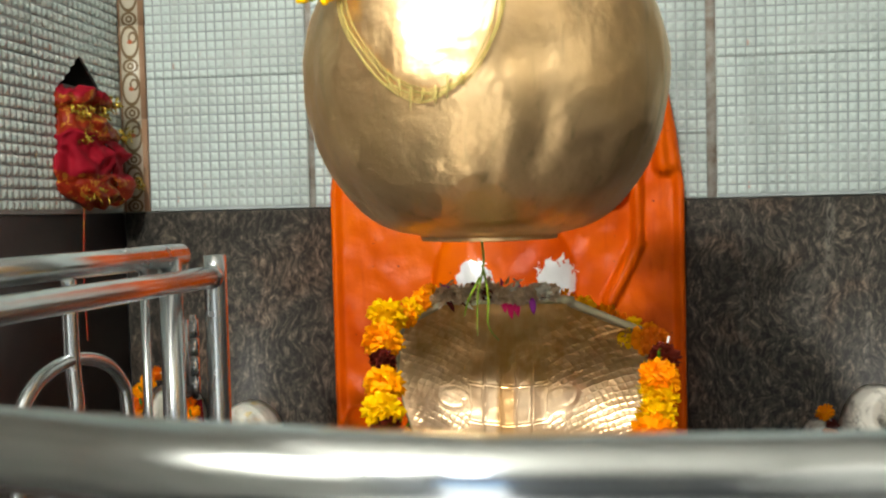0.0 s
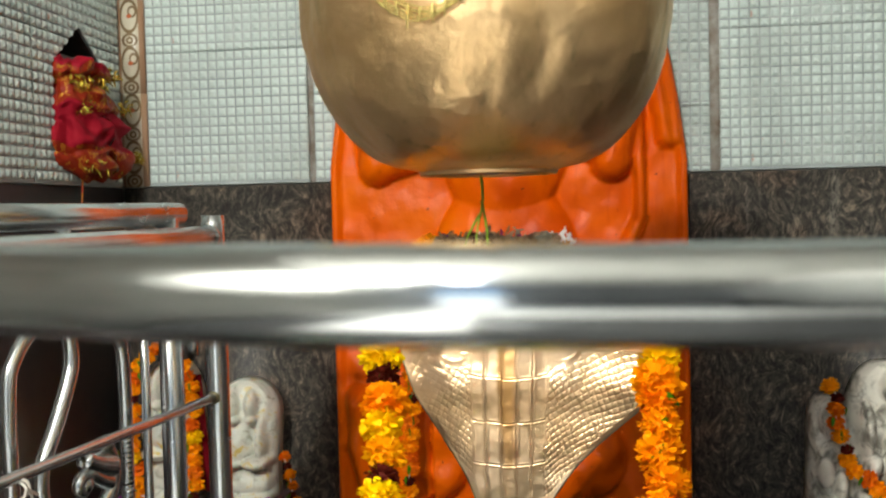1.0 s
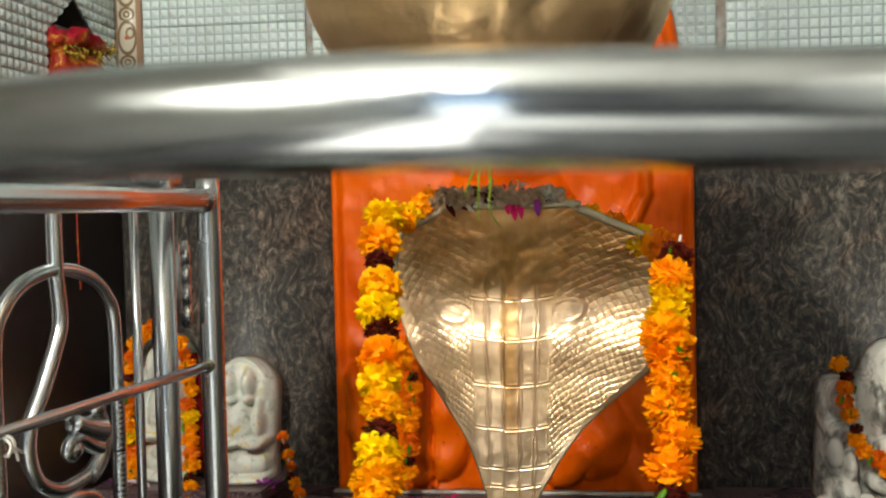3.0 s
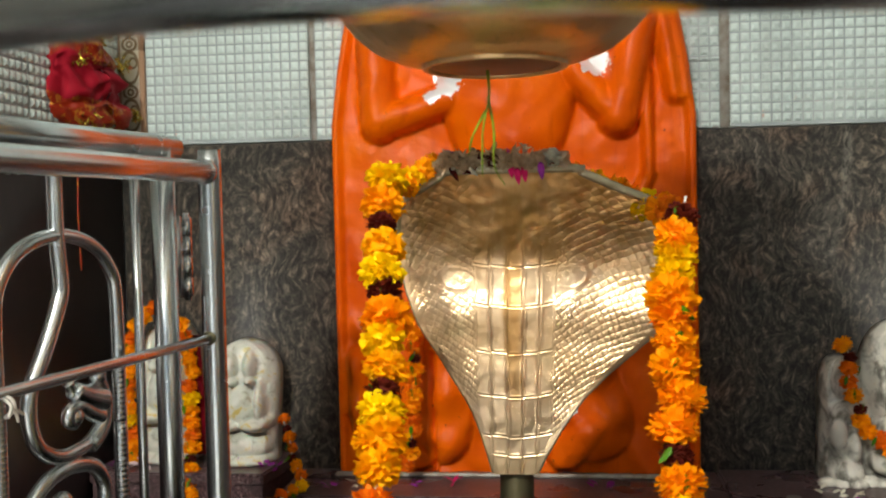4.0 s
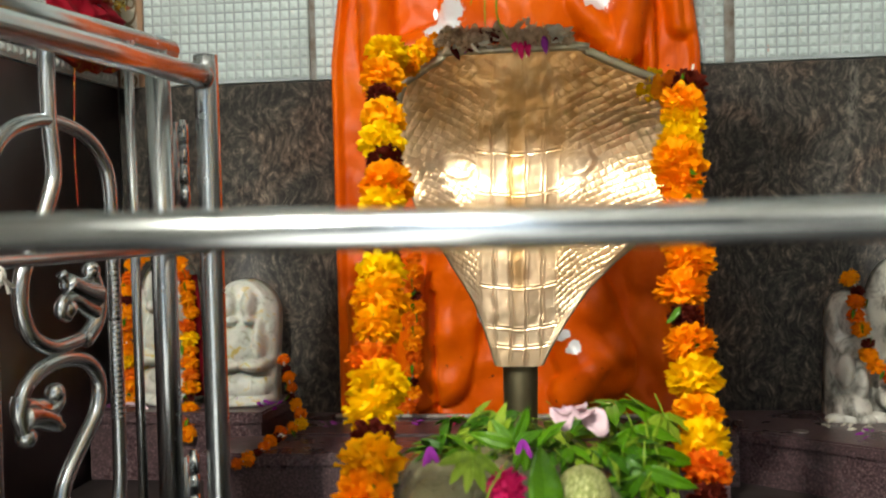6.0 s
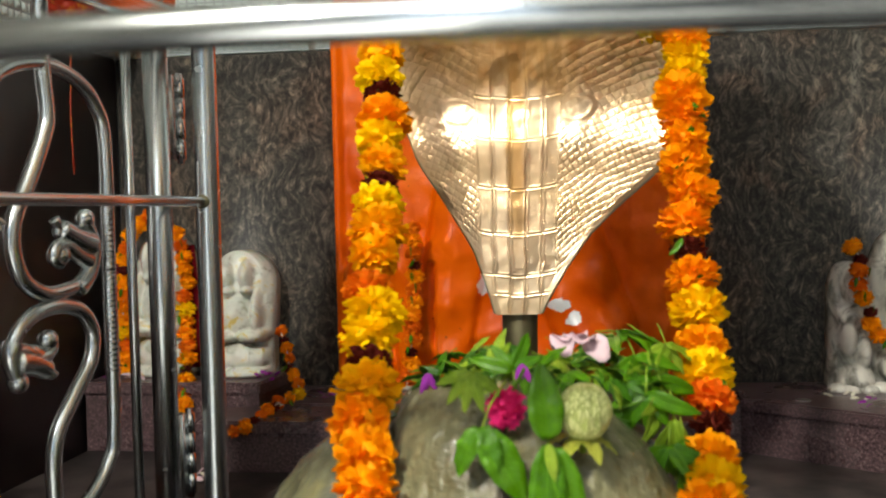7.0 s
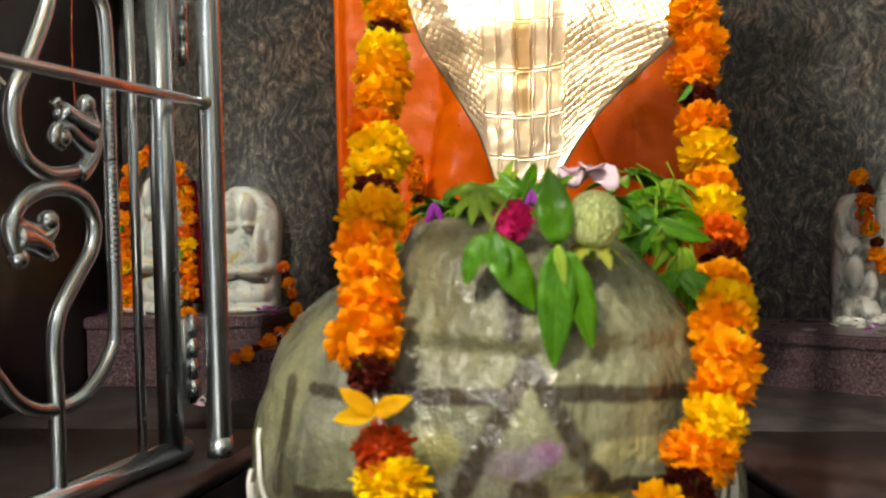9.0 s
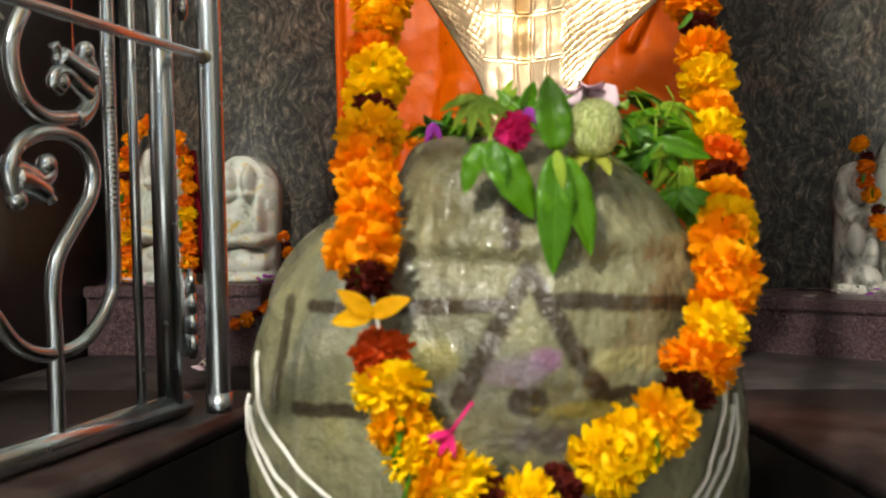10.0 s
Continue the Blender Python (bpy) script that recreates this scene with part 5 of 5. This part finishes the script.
for u in (0.116, 0.289):
    part("ribbed_sleeve", tube([leaf_point(u, 0.53 + 0.165 * k / 208) for k in range(209)], lambda k: BAR + 0.00025 * math.sin(k * 2 * math.pi * 30), 12), STEEL, gate, "steel bar ribbed like a twisted rope")
upper = [(0.205, 0.912), (0.204, 0.83), (0.2, 0.785), (0.204, 0.765), (0.226, 0.722), (0.248, 0.685), (0.25, 0.655), (0.238, 0.63), (0.21, 0.616), (0.178, 0.618), (0.158, 0.6225)]
lower = [(0.208, 0.32), (0.207, 0.41), (0.208, 0.455), (0.2, 0.487), (0.172, 0.52), (0.15, 0.545), (0.145, 0.572), (0.16, 0.594), (0.19, 0.603), (0.222, 0.6), (0.246, 0.587), (0.256, 0.572)]
for name, pts in (("scroll_bar", upper), ("scroll_bar", lower)):
    part(name, tube(spline([leaf_point(u, z) for u, z in pts], 8), lambda k: BAR * (1.08 - 0.25 * max(0, k - 0.85) / 0.15), 12), STEEL, gate)


def cast_leaf(stem, lobe, flare, curl, knob, tip):
    """A cast curled leaf at the end of a scroll bar: a stem, a flared lobe and an inner curl with a round end."""
    bm = bmesh.new()
    for pts, r0, r1 in ((stem, 0.0095, 0.0075), (lobe, 0.0135, 0.0095), (flare, 0.0035, 0.0055), (curl, 0.009, 0.006)):
        tube(spline([leaf_point(*q) for q in pts], 6), lambda k, r0=r0, r1=r1: r0 + (r1 - r0) * k, 12, bm)
    along = Matrix.Rotation(math.atan2(-1.0, -0.19), 4, "Z")
    (ua, za), (ub, zb) = stem[-3], lobe[-1]
    blob(bm, leaf_point(0.5 * (ua + ub), 0.5 * (za + zb) + 0.001), (0.026, 0.0075, 0.0145), along)
    blob(bm, leaf_point(*knob), (0.0098, 0.0098, 0.0098))
    blob(bm, leaf_point(*tip), (0.0098, 0.0098, 0.0098))
    return bm


part("cast_leaf", cast_leaf([(0.166, 0.618), (0.159, 0.6215), (0.147, 0.633), (0.1405, 0.652), (0.144, 0.67), (0.151, 0.683)], [(0.145, 0.66), (0.166, 0.6665), (0.187, 0.676)], [(0.1915, 0.67), (0.19, 0.677), (0.195, 0.685)],
                            [(0.148, 0.643), (0.164, 0.6505), (0.179, 0.66), (0.193, 0.658), (0.197, 0.648), (0.187, 0.643)], (0.188, 0.651), (0.151, 0.685)), STEEL, gate, "cast curled leaf ornament")
part("cast_leaf", cast_leaf([(0.254, 0.576), (0.2574, 0.5675), (0.2565, 0.557), (0.2495, 0.54)], [(0.254, 0.558), (0.234, 0.555), (0.213, 0.546)], [(0.211, 0.551), (0.209, 0.545), (0.204, 0.539)],
                            [(0.2555, 0.567), (0.241, 0.566), (0.229, 0.558), (0.214, 0.559), (0.205, 0.5665), (0.209, 0.576)], (0.21, 0.5735), (0.25, 0.54)), STEEL, gate, "cast curled leaf ornament")
for z0, z1 in ((0.75, 0.845), (0.365, 0.46)):
    hinge = part("hinge", tube([leaf_point(-0.022, z0 - 0.004), leaf_point(-0.022, z1 + 0.004)], 0.004, 10), BRIGHT_STEEL, gate, "worn steel butt hinge")
    for k in range(4):
        za = z0 + (z1 - z0) * k / 4
        part("knuckle", tube([leaf_point(-0.022, za + 0.001), leaf_point(-0.022, za + (z1 - z0) / 4 - 0.001)], 0.0064, 14), BRIGHT_STEEL, hinge)
    b = bmesh.new()
    box(b, (-0.0015, -0.012, z0), (0.0015, 0.012, z1), 0.0005)
    bmesh.ops.transform(b, matrix=Matrix.Translation(leaf_point(-0.01, 0)), verts=b.verts)
    part("flap", b, STEEL, hinge)
tie = empty("tie_string", "frayed jute string knotted round the steel bars", "string", at=fence_point(0.362, 0.69))
for pts in ([(0, -0.01, 0.02), (0.012, 0.0, 0.012), (0.012, 0.006, -0.004), (0.0, 0.0, -0.014)], [(0.011, 0, 0), (0.012, 0.012, -0.006), (0.013, 0.026, -0.014)], [(0.011, 0, 0), (0.013, 0.008, -0.01), (0.012, 0.014, -0.022)],
            [(0.0, -0.006, 0.016), (0.013, -0.004, 0.004), (0.006, 0, -0.014)]):
    part("strand", tube(spline([Vector(p) * 0.6 for p in pts], 5), 0.0015, 7), THREAD, tie)

front_rail = empty("front_railing", "polished steel railing standing close before the camera", "railing")
TOP = [(-0.5, 0.825, 0.9), (-0.3, 0.72, 0.9005), (-0.12, 0.65, 0.901), (0, 0.622, 0.9012), (0.05, 0.6095, 0.9012), (0.101, 0.5945, 0.9012), (0.176, 0.5845, 0.9005), (0.235, 0.589, 0.8993), (0.28, 0.594, 0.8987), (0.42, 0.614, 0.898), (0.75, 0.685, 0.897)]
MID = [(-0.5, 0.825, 0.726), (-0.3, 0.735, 0.728), (-0.12, 0.68, 0.7295), (0.0, 0.65, 0.7297), (0.088, 0.637, 0.7293), (0.164, 0.6345, 0.7284), (0.225, 0.6362, 0.7281), (0.271, 0.6405, 0.7282), (0.42, 0.656, 0.7285), (0.75, 0.685, 0.729)]
part("top_rail", tube(spline(TOP, 8), 0.0138, 32), BRIGHT_STEEL, front_rail)
part("middle_rail", tube(spline(MID, 8), 0.0056, 20), BRIGHT_STEEL, front_rail)
for x, y in ((-0.5, 0.825), (0.75, 0.685)):
    part("post", tube([(x, y, 0.0), (x, y, 0.5), (x, y, 0.93)], 0.0145, 20), STEEL, front_rail)


# ---- idols on the ledge ----
def stele(at, width, high, depth, bumps, mat, label, seed=0, step=1.0):
    """An arched stone stele with a low seated figure, as one mesh."""
    bm = bmesh.new()
    nx, nz = 50, 90
    grid = []
    for j in range(nz + 1):
        v = j / nz
        z = high * v
        w = width / 2 * (math.sqrt(max(0.02, 1 - ((v - 0.72) / 0.285) ** 2)) if v > 0.72 else 1.0) * (1 - 0.06 * math.sin(v * 5 + seed))
        row = []
        for i in range(nx + 1):
            s = 2 * i / nx - 1
            x = s * w
            h = max([0] + [oval(x / width, z / high, (cx, cz), rx, rz, hh) for cx, cz, rx, rz, hh in bumps])
            h = h * depth + 0.0025 * noise.noise((x * 60, z * 60, seed))
            y = -h * min(1, (1 - abs(s)) * 6) - depth * 0.5 * min(1, (1 - abs(s)) * 5) ** 0.5
            k = min(1, max(0, (s + 0.5) / 0.16))
            row.append(bm.verts.new((x, y, z * (step + (1 - step) * k))))
        grid.append(row)
    for a, b in zip(grid, grid[1:]):
        for i in range(nx):
            bm.faces.new((a[i], a[i + 1], b[i + 1], b[i]))
    loop = [r[0] for r in grid] + grid[-1][1:] + [r[-1] for r in grid[::-1]][1:] + grid[0][1:-1][::-1]
    back = [bm.verts.new((v.co.x, depth * 0.5, v.co.z)) for v in loop]
    n = len(loop)
    for k in range(n):
        bm.faces.new((loop[k], back[k], back[(k + 1) % n], loop[(k + 1) % n]))
    bm.faces.new(back[::-1])
    bmesh.ops.recalc_face_normals(bm, faces=bm.faces)
    ob = part("idol", bm, mat)
    ob.location = at
    return tagged(ob, label, "statue", "small idols")


SEATED = ((0, 0.72, 0.42, 0.24, 0.25), (-0.15, 0.8, 0.13, 0.13, 0.7), (0.15, 0.8, 0.13, 0.13, 0.7), (-0.12, 0.68, 0.12, 0.05, 0.8), (0.16, 0.69, 0.11, 0.045, 0.8), (-0.03, 0.48, 0.28, 0.19, 0.75), (0.3, 0.5, 0.1, 0.2, 0.7),
          (-0.34, 0.52, 0.1, 0.2, 0.7), (0.22, 0.33, 0.28, 0.065, 1.0), (-0.2, 0.33, 0.28, 0.065, 0.9), (0, 0.15, 0.46, 0.13, 0.6), (0, 0.03, 0.5, 0.06, 0.8))
stele((-0.354, 2.03, 0.4155), 0.11, 0.212, 0.05, SEATED, MARBLE, "small white marble idol with yellow stains on the ledge", 1)
stele((-0.497, 2.04, 0.4155), 0.1, 0.25, 0.05, SEATED, MARBLE, "white marble idol draped with red cloth and marigolds", 2)
stele((0.655, 2.055, 0.3855), 0.064, 0.205, 0.05, ((0, 0.82, 0.34, 0.15, 0.75), (0, 0.55, 0.4, 0.1, 0.5), (-0.15, 0.42, 0.25, 0.16, 0.6), (0.2, 0.3, 0.2, 0.14, 0.7), (0, 0.08, 0.5, 0.12, 0.8)), GRIMY,
      "small grimy marble attendant figure on the dark ledge", 5)
stele((0.752, 2.06, 0.3855), 0.125, 0.262, 0.05, ((0.05, 0.85, 0.2, 0.12, 1.0), (0.02, 0.6, 0.3, 0.17, 0.8), (-0.33, 0.58, 0.12, 0.2, 0.9), (-0.26, 0.36, 0.14, 0.1, 0.9), (-0.04, 0.34, 0.14, 0.14, 1.0), (0, 0.12, 0.48, 0.1, 0.9), (0.28, 0.45, 0.16, 0.2, 0.8)),
      GRIMY, "grimy grey and white marble idol on the dark ledge", 3)
bmr = bmesh.new()
for k in range(9):
    blob(bmr, (0.625 + 0.022 * k, 2.01 - 0.006 * (k % 3), 0.389), (0.017, 0.015, 0.009 + 0.003 * (k % 2)), u=10, v=6)
tagged(part("plinth_rubble", bmr, GRIMY), "crusted pale plaster at the foot of the idols", "plaster")

# cloth and garlands on the draped idol
drape = empty("red_drape", "crimson cloth with gold edge hung on the small idol", "cloth")
for x0, x1, z0 in ((-0.585, -0.56, 0.5), (-0.445, -0.415, 0.43)):
    bm = bmesh.new()
    rows = []
    for j in range(16):
        z = z0 + (0.64 - z0) * j / 15
        rows.append([bm.verts.new((x0 + (x1 - x0) * i / 8 + 0.3 * (-0.497 - x0) * (j / 15) ** 2, 2.0 + 0.006 * math.sin(i * 1.9 + j * 0.3), z)) for i in range(9)])
    for a, b in zip(rows, rows[1:]):
        for i in range(8):
            bm.faces.new((a[i], a[i + 1], b[i + 1], b[i]))
    bmesh.ops.solidify(bm, geom=bm.faces[:], thickness=0.0015)
    part("fold", bm, CLOTH, drape)
part("gold_edge", boxed((-0.588, 1.988, 0.488), (-0.56, 1.993, 0.505), 0.001), TINSEL, drape, "gold tinsel edge")
garland("flower_garland", [(-0.545, 1.985, 0.43), (-0.553, 1.985, 0.52), (-0.55, 1.985, 0.6), (-0.53, 1.985, 0.665), (-0.497, 1.985, 0.69), (-0.46, 1.985, 0.665), (-0.442, 1.985, 0.6),
                           (-0.44, 1.98, 0.5), (-0.43, 1.95, 0.42), (-0.425, 1.92, 0.38)], "oodyoodomodoodymodo", SMALL_MARIGOLD, 0.0215, "orange marigold garland draped round the small idol", "marigold garlands", 9)
garland("flower_garland", [(-0.286, 2.01, 0.49), (-0.27, 1.99, 0.464), (-0.26, 1.97, 0.438), (-0.233, 1.93, 0.402), (-0.251, 1.9, 0.393), (-0.262, 1.86, 0.386), (-0.28, 1.797, 0.372), (-0.32, 1.79, 0.362)], "dmodmodyodmo", TINY_MARIGOLD, 0.021,
        "faded marigold garland trailing over the ledge", "marigold garlands", 10)
garland("flower_garland", [(0.649, 2.0, 0.616), (0.658, 1.995, 0.59), (0.653, 1.99, 0.566), (0.662, 1.99, 0.536), (0.668, 1.985, 0.506), (0.674, 1.985, 0.483), (0.698, 1.985, 0.466), (0.725, 1.985, 0.44), (0.76, 1.985, 0.44), (0.79, 1.99, 0.52)], "omddomoodo", SMALL_MARIGOLD, 0.0225,
        "short orange marigold garland on the grimy idol", "marigold garlands", 12)

# clothed idol in the niche
niche_bm = bmesh.new()


def faces_to(index, verts):
    for f in {f for v in verts for f in v.link_faces}:
        f.material_index = index


def robe(z):
    """Middle, half width and depth of the dressed figure at a height."""
    pts = [(0.99, 1.985, 0.06, 0.03), (1.008, 1.985, 0.105, 0.05), (1.035, 1.965, 0.118, 0.055), (1.042, 1.955, 0.108, 0.045), (1.075, 1.95, 0.104, 0.055), (1.098, 1.943, 0.098, 0.04), (1.11, 1.938, 0.094, 0.055),
           (1.135, 1.925, 0.075, 0.048), (1.15, 1.913, 0.05, 0.028), (1.158, 1.918, 0.066, 0.03), (1.164, 1.922, 0.076, 0.05), (1.182, 1.922, 0.072, 0.046), (1.19, 1.918, 0.04, 0.02)]
    for a, b in zip(pts, pts[1:]):
        if z <= b[0]:
            k = (z - a[0]) / (b[0] - a[0])
            return [a[i] + (b[i] - a[i]) * k for i in (1, 2, 3)]
    return pts[-1][1:]


robe_rows = []
for j in range(81):
    z = 0.99 + 0.2 * j / 80
    c, w, d = robe(z)
    row = []
    for i in range(97):
        a = 2 * math.pi * i / 96
        drop = 90 * z + 1.6 * math.sin(a) if 1.04 < z < 1.1 else 30 * z
        fold = 1 + 0.1 * math.sin(7 * a + drop) * (1 if z < 1.1 else 0.6) + 0.22 * noise.noise((math.cos(a) * 4, math.sin(a) * 4, z * 40)) + 0.06 * math.sin(140 * z + 3 * math.sin(a))
        row.append(niche_bm.verts.new((-0.606 + d * fold * math.cos(a), c + w * (0.4 + 0.6 * fold) * math.sin(a), z + 0.1 * w * math.sin(a) * (z < 1.1) - 0.014 * noise.noise((0, a * 2, z * 20)))))
    robe_rows.append((z, row))
for (z, a), (_, b) in zip(robe_rows, robe_rows[1:]):
    for i in range(96):
        f = niche_bm.faces.new((a[i], a[i + 1], b[i + 1], b[i]))
        q = z + 0.12 * (f.calc_center_median().y - 1.95) + 0.008 * noise.noise((i * 0.2, z * 30, 0))
        f.material_index = 2 if 1.04 < q < 1.1 or q > 1.168 else 1
niche_bm.faces.new(robe_rows[-1][1][:-1])
rt = random.Random(4)
for y0, y1, z in ((1.85, 1.9, 1.15), (1.93, 1.97, 1.15), (1.98, 2.0, 1.17), (1.87, 1.91, 1.108), (2.01, 2.05, 1.118), (1.885, 1.94, 1.012), (2.06, 2.1, 1.032), (1.96, 2.03, 1.015)):
    for k in range(30):
        y = y0 + (y1 - y0) * rt.random()
        c = Vector((-0.566 + rt.uniform(-0.012, 0.006), y, z + rt.uniform(-0.01, 0.01)))
        before = set(niche_bm.verts)
        tube([c, c + Vector((rt.uniform(-0.004, 0.008), rt.uniform(-0.008, 0.008), rt.uniform(-0.014, 0.006)))], lambda q: 0.002 * (1 - 0.5 * q), 4, niche_bm)
        faces_to(3, [v for v in niche_bm.verts if v not in before])
tagged(part("niche_idol", niche_bm, [BLACKSTONE, BROCADE, CLOTH, TINSEL]), "small idol dressed in red cloth and gold tinsel in the niche", "statue")
cordn = empty("niche_tassel", "thin red and gold string hanging from the niche", "tassel")
part("cord", tube(spline([(-0.592, 1.915, 1.0), (-0.594, 1.912, 0.93), (-0.593, 1.905, 0.85), (-0.592, 1.908, 0.76)], 10), lambda k: 0.0012 + 0.0006 * math.sin(k * 120) ** 2, 6), BROCADE, cordn)

# petals and small offerings scattered on the stone ledges
for x, y, z, mat in ((-0.36, 1.975, 0.416, M_PURPLE), (-0.305, 1.965, 0.416, M_PURPLE), (-0.285, 1.96, 0.416, M_PURPLE), (-0.52, 1.96, 0.416, M_PINK), (-0.57, 1.96, 0.416, M_PURPLE), (-0.26, 1.87, 0.379, M_WHITE), (-0.33, 1.75, 0.301, M_PINK), (-0.31, 1.74, 0.301, M_WHITE),
                     (-0.15, 1.97, 0.382, M_WHITE), (-0.12, 2.0, 0.382, M_YELLOW), (-0.05, 1.97, 0.382, M_PURPLE), (0.02, 1.99, 0.382, M_MAGENTA), (0.25, 1.98, 0.382, M_PURPLE), (0.27, 1.97, 0.382, M_PURPLE), (-0.2, 1.96, 0.382, M_PURPLE),
                     (0.64, 1.9, 0.386, M_PURPLE), (0.62, 1.93, 0.386, M_WHITE), (0.65, 1.925, 0.386, M_WHITE), (0.685, 1.88, 0.386, M_PINK), (0.715, 1.885, 0.386, M_MAGENTA), (0.6, 1.955, 0.386, M_WHITE)):
    f = empty("fallen_petals", "fallen flower petals scattered on the stone ledge", "petals", "scattered petals", at=(x, y, z))
    for k in range(4):
        m = pose(rs.uniform(-0.008, 0.008), rs.uniform(-0.008, 0.008), 0.002 + 0.003 * k, rs.uniform(-50, 50), rs.uniform(-50, 10), rs.uniform(0, 360))
        piece("petal", SEPAL, f, m @ Matrix.Scale(1.25 if mat in (M_PINK, M_MAGENTA) else 0.9, 4), mat)
coin_bm = lathe([(0.0105, 0.0), (0.0115, 0.0006), (0.0115, 0.0016), (0.0105, 0.002), (0.0095, 0.0015)], 32)
coin = tagged(part("coin", coin_bm, COIN), "steel coin lying on the dark stone ledge", "coin")
coin.location = (0.553, 1.93, 0.3855)

# bare bulb that lights the shrine
lamp = empty("bulb_lamp", "bare white bulb on a ceiling rod", "lamp", at=(-0.36, -0.45, 1.95))
part("rod", tube([(0, 0, 0.06), (0, 0, 0.8)], 0.006, 8), STEEL, lamp)
part("socket", tube([(0, 0, 0.02), (0, 0, 0.06)], 0.018, 14), DARKWOOD, lamp)
glow = bmesh.new()
blob(glow, (0, 0, 0.0), (0.022, 0.022, 0.024))
part("bulb", glow, GLASSWHITE, lamp, "glowing white glass bulb")
